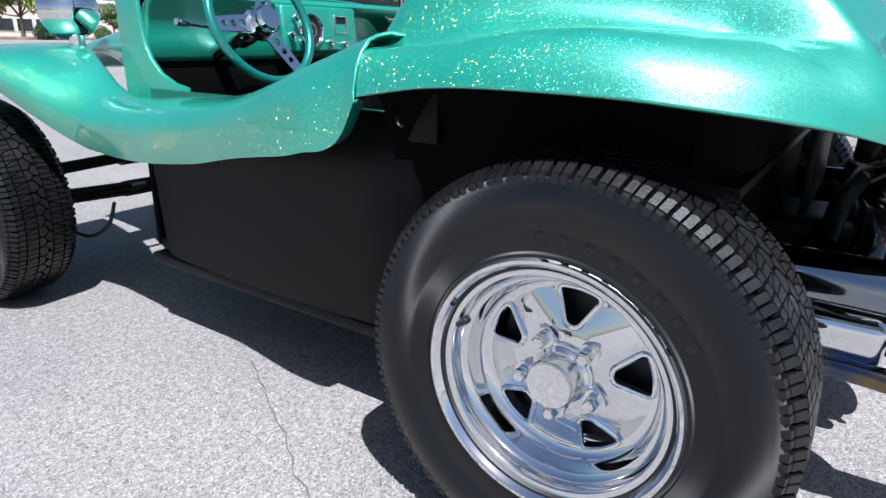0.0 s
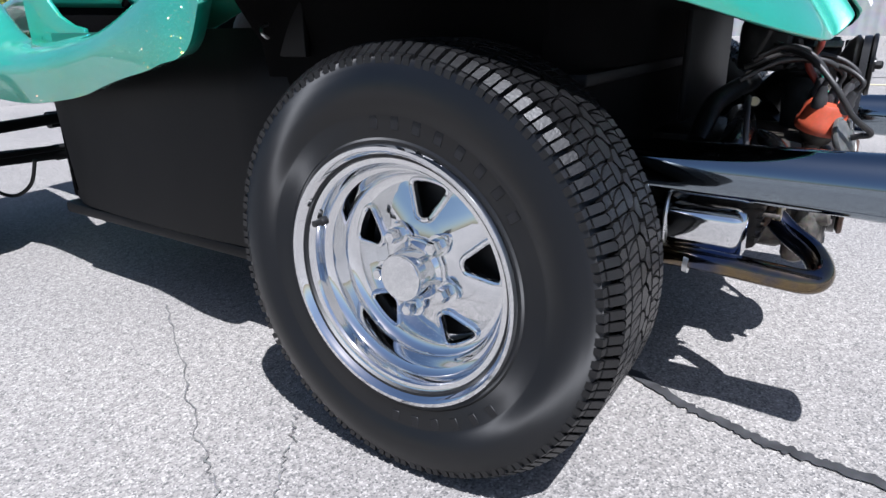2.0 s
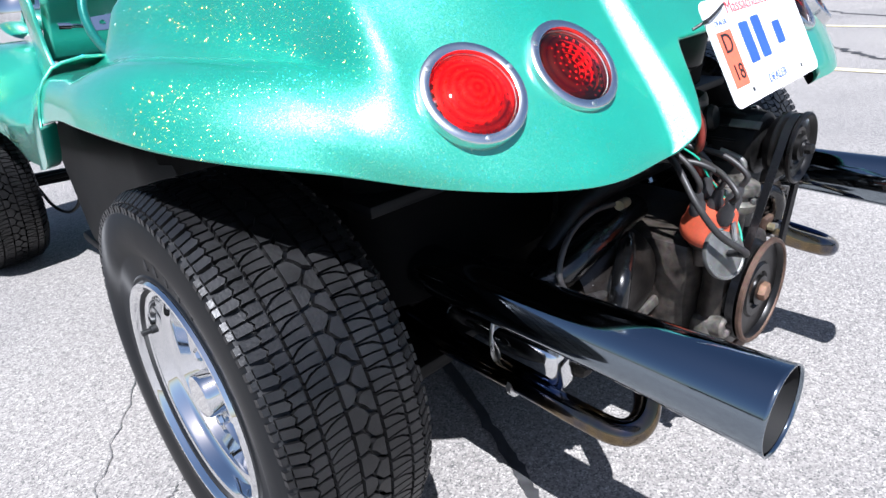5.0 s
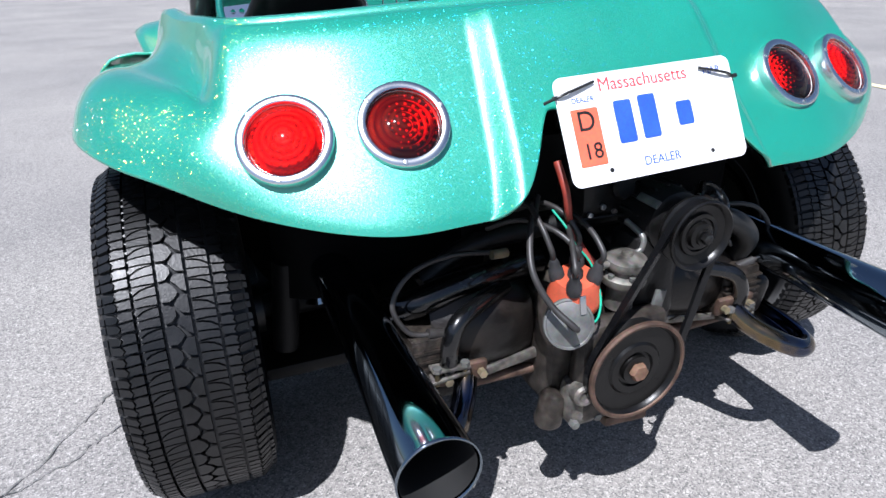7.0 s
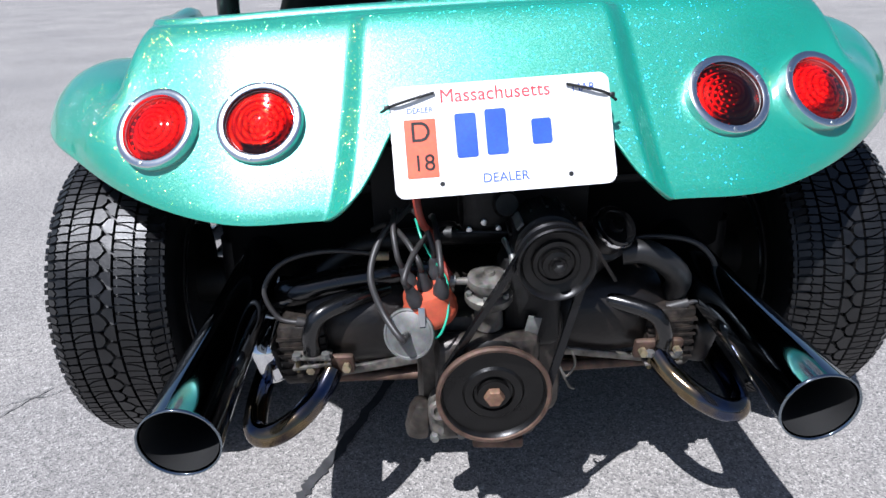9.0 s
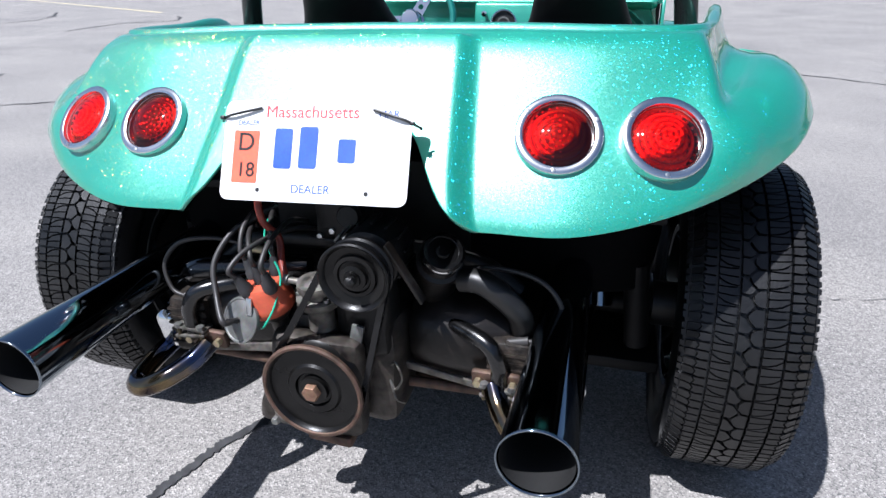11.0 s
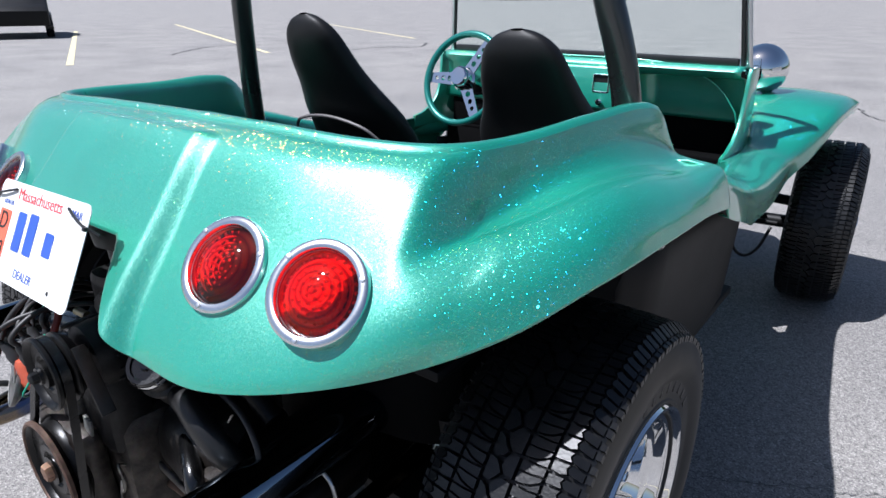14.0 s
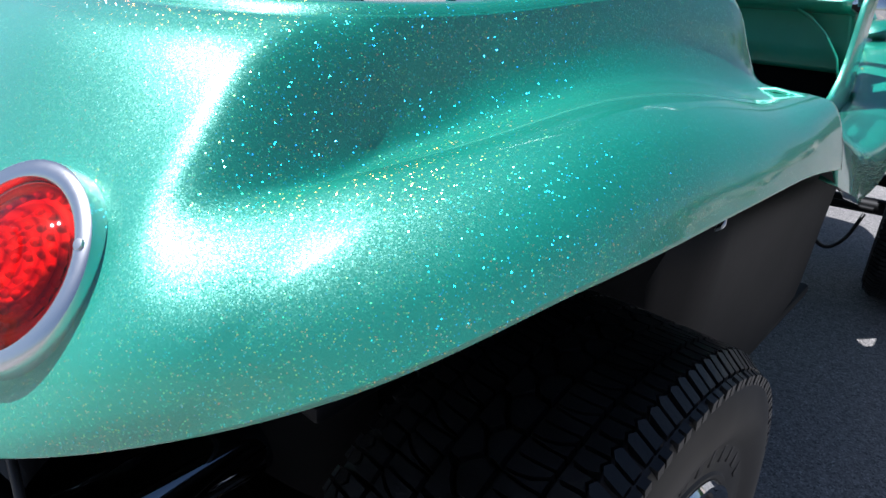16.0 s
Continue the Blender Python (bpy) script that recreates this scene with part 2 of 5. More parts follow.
DULL_BRASS = worn("grimy_brass", (0.07, 0.055, 0.03), 0.5, metal=0.6, vary=0.5, scale=50.0)
GREY_METAL = worn("grey_zinc", (0.15, 0.15, 0.142), 0.45, metal=0.5, vary=0.3, scale=40.0)
VINYL = worn("black_vinyl", (0.006, 0.006, 0.0065), 0.5, vary=0.3, scale=8.0, bump=0.15, grain=250.0, spec=0.3)
PLATE_WHITE = worn("plate_white", (0.82, 0.82, 0.81), 0.35, vary=0.03, scale=12.0, bump=0.02)
PLATE_RED = worn("plate_red", (0.62, 0.06, 0.07), 0.4, vary=0.05, scale=20.0, bump=0.0)
PLATE_BLUE = worn("plate_blue", (0.03, 0.09, 0.42), 0.4, vary=0.1, scale=20.0, bump=0.0)
STICKER = worn("sticker_orange", (0.72, 0.13, 0.07), 0.4, vary=0.08, scale=30.0, bump=0.0)
DARK = worn("black_plastic", (0.012, 0.012, 0.012), 0.4, vary=0.2, scale=30.0)
LENS = red_lens()
GLASS = clear_glass()
SOOT = worn("soot", (0.006, 0.006, 0.006), 0.8, vary=0.3)
CASE_LIGHT = worn("pale_alloy", (0.13, 0.12, 0.105), 0.5, metal=0.5, vary=0.65, scale=45.0, bump=0.4, grain=130.0)
DARK_CASE = worn("dark_grime", (0.008, 0.0077, 0.0075), 0.42, metal=0.2, vary=0.6, scale=40.0, bump=0.3, grain=130.0, spec=0.35)
RUST_LIGHT = worn("bright_rust", (0.20, 0.115, 0.075), 0.55, metal=0.5, vary=0.4, scale=60.0, bump=0.2)
HOSE = worn("hose_rubber", (0.008, 0.0078, 0.0076), 0.4, vary=0.3, scale=30.0)
RED_HOSE = worn("red_hose", (0.22, 0.03, 0.018), 0.45, vary=0.3, scale=40.0)
GREEN_WIRE = worn("green_wire", (0.02, 0.35, 0.22), 0.4, vary=0.15, scale=40.0)
PIPING = worn("seam_piping", (0.12, 0.11, 0.11), 0.5, vary=0.2)
BLACK_TUBE = worn("black_tube", (0.012, 0.014, 0.014), 0.3, vary=0.2, scale=10.0, bump=0.03, coat=0.5)
RUBBER_MARK = worn("rubber_mark", (0.007, 0.007, 0.008), 0.5, vary=0.3, spec=0.4)
LAMP_BOWL = worn("silvered_plastic", (0.88, 0.84, 0.80), 0.35, metal=0.0, vary=0.15, scale=120.0, bump=0.3, grain=420.0)
BEAD = worn("prism_plastic", (0.86, 0.80, 0.76), 0.16, vary=0.1, scale=200.0, bump=0.0, spec=0.8)
BEZEL_METAL = chrome("bezel_metal", (0.72, 0.73, 0.74), 0.16, 0.14)
TAR = worn("tar", (0.035, 0.035, 0.037), 0.7, vary=0.4, scale=30.0, bump=0.2)
CRACK = worn("crack_dirt", (0.13, 0.127, 0.122), 0.9, vary=0.4, scale=60.0, bump=0.2)
LINE_PAINT = worn("line_paint", (0.62, 0.52, 0.26), 0.7, vary=0.3, scale=14.0, bump=0.3, tint=(0.45, 0.42, 0.33))
CREAM = worn("cream_render", (0.62, 0.52, 0.45), 0.8, vary=0.1, scale=0.6, bump=0.1, grain=20.0)
ROOF = worn("pale_roof", (0.60, 0.58, 0.54), 0.7, vary=0.1, scale=1.0)
DARK_GLASS = worn("dark_window", (0.03, 0.035, 0.04), 0.12, vary=0.3, scale=0.8, bump=0.0)
GREY_WALL = ribbed("grey_ribbed_wall", (0.36, 0.36, 0.36))
BARK = worn("bark", (0.10, 0.075, 0.055), 0.9, vary=0.4, scale=6.0, bump=0.4, grain=40.0)
LEAF_DARK = worn("dark_leaves", (0.035, 0.075, 0.028), 0.6, vary=0.5, scale=0.5, bump=0.0, grain=6.0)
LEAF_MID = worn("mid_leaves", (0.09, 0.16, 0.045), 0.6, vary=0.4, scale=1.0, bump=0.0, grain=8.0)
LEAF_LIME = worn("lime_leaves", (0.24, 0.27, 0.055), 0.6, vary=0.35, scale=1.0, bump=0.0, grain=8.0)
MULCH = worn("mulch", (0.20, 0.15, 0.11), 0.95, vary=0.4, scale=2.0, bump=0.5, grain=12.0)
CAR_BLACK = worn("black_panel", (0.0035, 0.0035, 0.004), 0.55, vary=0.35, scale=3.0, bump=0.1, grain=160.0, spec=0.25)
STEER_GREEN = worn("green_rim", (0.006, 0.16, 0.13), 0.3, metal=0.3, vary=0.15, scale=200.0, bump=0.05, grain=700.0, coat=1.0)
# body green again, darkened: the cockpit's shade is put into the colour
PAINT_SHADED = worn("shaded_green", (0.004, 0.12, 0.07), 0.4, metal=0.3, vary=0.2, scale=10.0, bump=0.05, coat=0.6)


# ---- mesh helpers ----
def ease(a, b, v):
    v = max(0.0, min(1.0, (v - a) / (b - a)))
    return v * v * (3 - 2 * v)


def curve(points, u):
    """A smooth curve through points, u from 0 to 1."""
    n = len(points) - 1
    k = min(int(u * n), n - 1)
    f = u * n - k
    p = [Vector(points[max(0, min(n, i))]) for i in (k - 1, k, k + 1, k + 2)]
    return 0.5 * (2 * p[1] + (p[2] - p[0]) * f + (2 * p[0] - 5 * p[1] + 4 * p[2] - p[3]) * f * f + (3 * p[1] - p[0] - 3 * p[2] + p[3]) * f ** 3)


def part(name, bm, mat, parent=None, label="", m=None, smooth=True, angle=40):
    """One mesh object out of a bmesh, under a thing or a part."""
    if not isinstance(bm, bpy.types.Mesh):
        me = bpy.data.meshes.new(name)
        bm.normal_update()
        bm.to_mesh(me)
        bm.free()
        me.materials.append(mat)
        if smooth:
            me.polygons.foreach_set("use_smooth", [True] * len(me.polygons))
            me.set_sharp_from_angle(angle=radians(angle))
    else:
        me = bm
    ob = new(name, me)
    ob.parent = parent
    if m is not None:
        ob.matrix_local = m
    if label:
        ob["label"] = label
    return ob


def group(name, parent=None, m=None):
    ob = new(name)
    ob.empty_display_size = 0.1
    ob.parent = parent
    if m is not None:
        ob.matrix_local = m
    return ob


def merged(*bms):
    out = bmesh.new()
    for b in bms:
        me = bpy.data.meshes.new("tmp")
        b.to_mesh(me)
        b.free()
        out.from_mesh(me)
        bpy.data.meshes.remove(me)
    return out


def grid(rows, closed=False):
    """A sheet out of rows of points."""
    bm = bmesh.new()
    vs = [[bm.verts.new(p) for p in row] for row in rows]
    for a, b in zip(vs, vs[1:]):
        for i in range(len(a) if closed else len(a) - 1):
            j = (i + 1) % len(a)
            bm.faces.new((a[i], a[j], b[j], b[i]))
    bmesh.ops.recalc_face_normals(bm, faces=bm.faces)
    return bm


def lathe(profile, segs=48, m=None, caps=True):
    """A turned body round the x axis; profile: (radius, x)."""
    bm = bmesh.new()
    rings = []
    for r, x in profile:
        if r < 1e-5:
            rings.append([bm.verts.new((x, 0, 0))])
        else:
            rings.append([bm.verts.new((x, r * math.cos(2 * math.pi * k / segs), r * math.sin(2 * math.pi * k / segs))) for k in range(segs)])
    for a, b in zip(rings, rings[1:]):
        for k in range(segs):
            j = (k + 1) % segs
            q = [a[k % len(a)], a[j % len(a)], b[j % len(b)], b[k % len(b)]]
            q = [v for i, v in enumerate(q) if v not in q[:i]]
            if len(q) > 2:
                bm.faces.new(q)
    if caps:
        for ring in (rings[0], rings[-1]):
            if len(ring) > 1:
                bm.faces.new(ring)
    bmesh.ops.recalc_face_normals(bm, faces=bm.faces)
    if m is not None:
        bm.transform(m)
    return bm


def tube(points, radius, segs=12, steps=None, smooth=True, caps=True):
    """A pipe along points; radius a number or a function of 0..1."""
    pts = [Vector(p) for p in points]
    if smooth and len(pts) > 2:
        steps = steps or 8 * (len(pts) - 1)
        pts = [curve(points, k / steps) for k in range(steps + 1)]
    n = len(pts) - 1
    up = Vector((0, 0, 1))
    rows = []
    for k, p in enumerate(pts):
        t = (pts[min(n, k + 1)] - pts[max(0, k - 1)]).normalized()
        side = up.cross(t)
        if side.length < 0.05:
            side = Vector((1, 0, 0)).cross(t)
        side.normalize()
        up = t.cross(side).normalized()
        r = radius(k / n) if callable(radius) else radius
        rows.append([p + r * (math.cos(a) * side + math.sin(a) * up) for a in (2 * math.pi * i / segs for i in range(segs))])
    bm = grid(rows, closed=True)
    if caps:
        bm.verts.ensure_lookup_table()
        bm.faces.new(bm.verts[:segs])
        bm.faces.new(bm.verts[-segs:])
        bmesh.ops.recalc_face_normals(bm, faces=bm.faces)
    return bm


def block(size, m=None, bevel=0.0, segs=2):
    bm = bmesh.new()
    bmesh.ops.create_cube(bm, size=1.0)
    bmesh.ops.scale(bm, vec=size, verts=bm.verts)
    if bevel:
        bmesh.ops.bevel(bm, geom=bm.edges[:], offset=bevel, segments=segs, affect="EDGES", profile=0.5)
    if m is not None:
        bm.transform(m)
    return bm


def slab(outline, thick, bevel=0.0, holes=()):
    """A flat plate in the y-z plane with its face at x = 0 and its back at x = thick; outline and holes are lists of (y, z)."""
    bm = bmesh.new()
    for loop in (outline, *holes):
        vs = [bm.verts.new((0, y, z)) for y, z in loop]
        for a, b in zip(vs, vs[1:] + vs[:1]):
            bm.edges.new((a, b))
    bmesh.ops.triangle_fill(bm, edges=bm.edges[:], use_beauty=True, use_dissolve=False)
    faces = bm.faces[:]
    out = bmesh.ops.extrude_face_region(bm, geom=faces)
    bmesh.ops.translate(bm, vec=(thick, 0, 0), verts=[g for g in out["geom"] if isinstance(g, bmesh.types.BMVert)])
    bmesh.ops.recalc_face_normals(bm, faces=bm.faces)
    if bevel:
        edges = [e for e in bm.edges if len(e.link_faces) == 2 and e.calc_face_angle(0) > 1.0]
        bmesh.ops.bevel(bm, geom=edges, offset=bevel, segments=2, affect="EDGES", profile=0.5)
    return bm


def rounded(w, h, r, n=6, cx=0.0, cy=0.0):
    """The outline of a rounded rectangle."""
    pts = []
    for k, (sx, sy) in enumerate(((1, 1), (-1, 1), (-1, -1), (1, -1))):
        for i in range(n + 1):
            a = math.pi / 2 * (k + i / n)
            pts.append((cx + sx * (w / 2 - r) + r * math.cos(a), cy + sy * (h / 2 - r) + r * math.sin(a)))
    return pts


def thick(ob, amount, offset=-1.0):
    mod = ob.modifiers.new("thickness", "SOLIDIFY")
    mod.thickness, mod.offset = amount, offset
    return ob


# ---- the ground ----
def sheet(size, z):
    bm = bmesh.new()
    n = 8
    rows = [[(size * (2 * i / n - 1), size * (2 * j / n - 1), z) for i in range(n + 1)] for j in range(n + 1)]
    bm.free()
    return grid(rows)


ground = part("ground", sheet(1500.0, 0.0), ASPHALT, None)
tagged(ground, "pale grey worn asphalt of a car park", "ground", kind="structure")

# ---- the buggy: shell ----
DROP = 0.028                                  # the shell is drawn this much above its place
buggy = group("dune_buggy", None, pose(-0.015, 0.004, -DROP, 0, 0, 2.0))     # parked a little askew
tagged(buggy, "green metalflake fibreglass dune buggy with open rear engine", "dune buggy")

RIM = [(0, -0.300, 0.950), (0.25, -0.298, 0.948), (0.44, -0.287, 0.942), (0.555, -0.235, 0.938), (0.598, -0.10, 0.936),
       (0.622, 0.04, 0.938), (0.637, 0.17, 0.940), (0.648, 0.255, 0.922), (0.655, 0.318, 0.845)]
LIP = [(0, -0.55, 0.681), (0.25, -0.547, 0.681), (0.41, -0.538, 0.683), (0.572, -0.462, 0.713), (0.700, -0.345, 0.757),
       (0.762, -0.20, 0.788), (0.783, -0.02, 0.795), (0.788, 0.12, 0.790), (0.788, 0.250, 0.770)]
# (out, down) profiles of the tail, the corner and the flank at its front
TAIL = [(0, 0), (0.12, 0.02), (0.28, 0.12), (0.57, 0.46), (0.82, 0.74), (0.958, 0.92), (1, 1)]
CORNER = [(0, 0), (0.19, 0.05), (0.46, 0.21), (0.70, 0.43), (0.88, 0.66), (0.97, 0.85), (1, 1)]
SCOOP = [(0, 0), (0.035, 0.13), (0.09, 0.29), (0.19, 0.42), (0.34, 0.465), (0.48, 0.445), (0.61, 0.465), (0.77, 0.56), (0.91, 0.75), (1, 1)]
CREST = 0.838                                 # height of the shelf's edge along the flank


def flank(a, b, t):
    """The flank at its front: a steep wall under the rim, a shelf, and the skirt below the shelf's edge."""
    dc = (a.z - CREST) / (a.z - b.z)
    under = 1 - dc
    prof = [(0, 0), (0.05, 0.25 * dc), (0.11, 0.62 * dc), (0.24, 0.90 * dc), (0.42, 0.97 * dc), (0.62, 0.96 * dc), (0.79, dc + 0.05 * under), (0.89, dc + 0.30 * under), (0.96, dc + 0.66 * under), (1, 1)]
    return curve([(*p, 0) for p in prof], t)


def shell(k, t):
    """A point of the right half of the tail: k runs 0..8 from the middle round the corner to the front seam, t from rim to lip."""
    a, b = curve(RIM, k / 8), curve(LIP, k / 8)
    w1, w3 = ease(2.7, 3.8, k), ease(4.7, 7.2, k)
    late = 0.45 * ease(0.45, 0.75, t)
    w2 = ease(3.00 + late, 3.50 + late, k)
    pa, pb, pc = [curve([(*p, 0) for p in prof], t) for prof in (TAIL, CORNER, SCOOP)]
    u = pa * (1 - w1) + pb * w1
    u = (u * (1 - w2) + pc * w2) * (1 - w3) + flank(a, b, t) * w3
    p = Vector((a.x + (b.x - a.x) * u.x, a.y + (b.y - a.y) * u.x, a.z + (b.z - a.z) * u.y))
    ahead = curve(LIP, min(1, k / 8 + 0.02)) - curve(LIP, max(0, k / 8 - 0.02))
    # the corner stands out as a rounded edge before the scoop
    swell = 0.020 * math.exp(-((k - 3.15) / 0.5) ** 2) * math.sin(math.pi * min(1.0, u.y))
    p += Vector((ahead.y, -ahead.x, 0)).normalized() * swell
    # the panel behind the plate stands out of the tail, more so towards its foot
    bump = (1 - ease(-0.024, 0.016, abs(p.x) - (0.186 + 0.060 * t))) * ease(0.17, 0.26, t)
    return p + Vector((0, -0.55, 0.45)) * (0.021 + 0.030 * max(0.0, t - 0.2)) * bump


def leaning(p, k):
    """The body sits a little higher on its right side, and its left fender reaches further out."""
    if p.x < 0:
        p = p - Vector(((0.037 - 0.015 * ease(5.4, 7.6, k)) * ease(3.3, 5.2, k) * ease(0.60, 0.72, -p.x), 0, 0))
    return p + Vector((0, 0, (0.020 + 0.012 * ease(3.6, 5.0, k)) * p.x))


def lip_reach(x):
    """How far down the tail reaches: the notch over the engine is cut out of it."""
    return 0.56 + 0.44 * ease(0.135, 0.265, x) ** 0.8


KS = [1.25 * i / 76 for i in range(76)] + [1.25 + (8 - 1.25) * i / 110 for i in range(111)]
NT = 64


def shell_rows(sign):
    rows = []
    for k in KS:
        top = shell(k, 0)
        reach = lip_reach(abs(top.x)) if k < 1.6 else 1.0
        row = [shell(k, reach * j / NT) for j in range(NT + 1)]
        rows.append([leaning(Vector((sign * p.x, p.y, p.z)), k) for p in row])
    return rows


rear = grid(list(reversed(shell_rows(-1)))[:-1] + shell_rows(1))
rear_body = thick(part("rear_body", rear, PAINT, buggy, "green metalflake tail with a notch over the engine", angle=80), 0.006, -1.0)


def inner_rows(sign):
    rows = []
    for k in KS[::2] + [8.0]:
        p = shell(k, 0)
        inward = Vector((-p.x * 0.9, 0.30 - p.y, 0)) if k < 3.3 else Vector((-1, 0.12, 0))
        inward.normalize()
        path = [(0, 0), (0.004, 0.006), (0.014, 0.008), (0.024, 0.002), (0.032, -0.02), (0.045, -0.12), (0.06, -0.26), (0.075, -0.34)]
        rows.append([leaning(Vector((sign * (p.x + inward.x * a), p.y + inward.y * a, p.z + b)), k) for a, b in path])
    return rows


tub = grid(list(reversed(inner_rows(-1)))[:-1] + inner_rows(1))
part("tub", tub, PAINT, buggy, "green inner wall of the open tub", angle=80)

# side bands and front wings: (y, inner x, inner z, outer x, outer z, lip z)
BAND = [(0.252, 0.650, 0.838, 0.759, 0.837, 0.758), (0.300, 0.640, 0.824, 0.760, 0.820, 0.684), (0.40, 0.622, 0.794, 0.758, 0.788, 0.638), (0.667, 0.603, 0.722, 0.748, 0.704, 0.592),
        (0.98, 0.588, 0.692, 0.730, 0.660, 0.552), (1.22, 0.582, 0.678, 0.712, 0.648, 0.548), (1.34, 0.575, 0.708, 0.712, 0.664, 0.572),
        (1.47, 0.548, 0.760, 0.752, 0.716, 0.645), (1.62, 0.500, 0.794, 0.785, 0.768, 0.715), (1.86, 0.450, 0.798, 0.800, 0.776, 0.732),
        (2.10, 0.400, 0.765, 0.775, 0.735, 0.685)]


def band_rows(sign):
    a = [(b[1], b[0], b[2]) for b in BAND]
    o = [(b[3], b[0], b[4]) for b in BAND]
    lo = [(b[3], b[0], b[5]) for b in BAND]
    rows = []
    for i in range(91):
        u = i / 90
        p, q, r = curve(a, u), curve(o, u), curve(lo, u)
        if sign > 0:
            even = 1 - ease(1.30, 1.60, r.y)
            r = Vector((r.x, r.y, r.z + (q.z - 0.080 - r.z) * even))
        else:
            r = r + Vector((0, 0, 0.014 * ease(0.40, 0.70, r.y) * (1 - ease(1.20, 1.45, r.y)) + 0.024 * ease(0.27, 0.38, r.y) * (1 - ease(0.45, 0.80, r.y))))
        r = r + Vector((0.030 * (1 - ease(0.32, 0.80, r.y)), 0, 0))
        drop = Vector((0, 0, -0.05))
        pts = [p + drop + Vector((-0.012, 0, 0)), p + Vector((-0.008, 0, -0.008)), p, p + Vector((0.012, 0, 0.003))]
        pts += [p.lerp(q, f) + Vector((0, 0, 0.014 * math.sin(math.pi * f))) for f in (0.25, 0.5, 0.75, 0.9)]
        pts += [q + Vector((0.006, 0, -0.012)), q.lerp(r, 0.4) + Vector((0.006, 0, 0)), q.lerp(r, 0.8) + Vector((0.002, 0, 0)), r, r + Vector((-0.02, 0, 0.004))]
        wide = 0.022 * (1 - ease(0.30, 0.80, p.y)) if sign < 0 else 0.0
        rows.append([Vector((sign * (v.x + wide * ease(0.64, 0.74, v.x)), v.y, v.z + 0.024 * sign * v.x)) for v in pts])
    return rows


for sign in (-1, 1):
    thick(part("front_wing", grid(band_rows(sign)), PAINT, buggy, "green side band rising into the front wing", angle=70), 0.005, -1.0 if sign > 0 else 1.0)

# bonnet and cowl: (y, half width, crown z, edge z)
HOOD = [(1.22, 0.580, 0.945, 0.68), (1.31, 0.552, 0.925, 0.70), (1.49, 0.47, 0.885, 0.745), (1.76, 0.40, 0.845, 0.770), (2.03, 0.36, 0.79, 0.735), (2.18, 0.33, 0.70, 0.645)]
rows = []
for i in range(41):
    w = curve([(h[1], h[0], 0) for h in HOOD], i / 40)
    z = curve([(h[2], h[3], 0) for h in HOOD], i / 40)
    row = []
    for j in range(33):
        a = -1 + 2 * j / 32
        row.append(Vector((w.x * a, w.y, z.y + (z.x - z.y) * (1 - abs(a) ** 5) ** 0.6)))
    rows.append(row)
thick(part("bonnet", grid(rows), PAINT, buggy, "green bonnet and cowl", angle=70), 0.005, 0)

# ---- black lower body ----
for sign in (-1, 1):
    rows = []
    for i in range(25):
        y = 0.25 + 0.94 * i / 24
        out = 0.018 * math.sin(math.pi * i / 24)
        back = 0.05 * ease(0.37, 0.25, y)
        front = 0.10 * ease(1.10, 1.19, y)
        rows.append([Vector((sign * (x + out - back - front), y, z)) for x, z in ((0.600, 0.245), (0.618, 0.262), (0.622, 0.31), (0.630, 0.45), (0.638, 0.57), (0.638, 0.70 - 0.10 * ease(0.72, 1.05, y)))])
    thick(part("side_panel", grid(rows), BLACK, buggy, "matt black lower side panel"), 0.006, 0)
    part("sill", block((0.045, 0.92, 0.03), pose(sign * 0.612, 0.72, 0.245), 0.008), BLACK, buggy, "black sill rail")
for sign in (-1, 1):
    part("seam_plate", block((0.016, 0.11, 0.13), pose(sign * 0.616, 0.285, 0.715), 0.004), BLACK, buggy, "black closing plate under the body seam")
part("floor_pan", block((1.16, 1.42, 0.03), pose(0, 0.51, 0.262), 0.008), BLACK, buggy, "black floor pan")
# bulkheads and dash backing take the near-black that stands in for shade
part("bulkhead", block((1.06, 0.03, 0.42), pose(0, 0.10, 0.46), 0.008), SHADE_BLACK, buggy, "black rear bulkhead")
part("rear_shelf_board", block((1.10, 0.42, 0.02), pose(0, -0.05, 0.62), 0.006), BLACK, buggy, "black shelf over the engine")
part("firewall", block((1.15, 0.02, 0.40), pose(0, 1.235, 0.455), 0.005), SHADE_BLACK, buggy, "black front bulkhead")
part("upper_firewall", block((0.73, 0.02, 0.26), pose(-0.175, 1.235, 0.785), 0.005), SHADE_BLACK, buggy, "panel behind the dash, near-black for shade")
part("upper_firewall", block((0.39, 0.02, 0.28), pose(0.373, 1.335, 0.775), 0.005), SHADE_BLACK, buggy, "panel behind the recessed dash, near-black for shade")
# added, unseen: keeps sunlight from leaking past the firewall onto the ground
part("sun_block_shelf", block((1.17, 0.17, 0.014), pose(0, 1.310, 0.644), 0.003), SHADE_BLACK, buggy, "added black shelf that blocks stray sun under the dash")


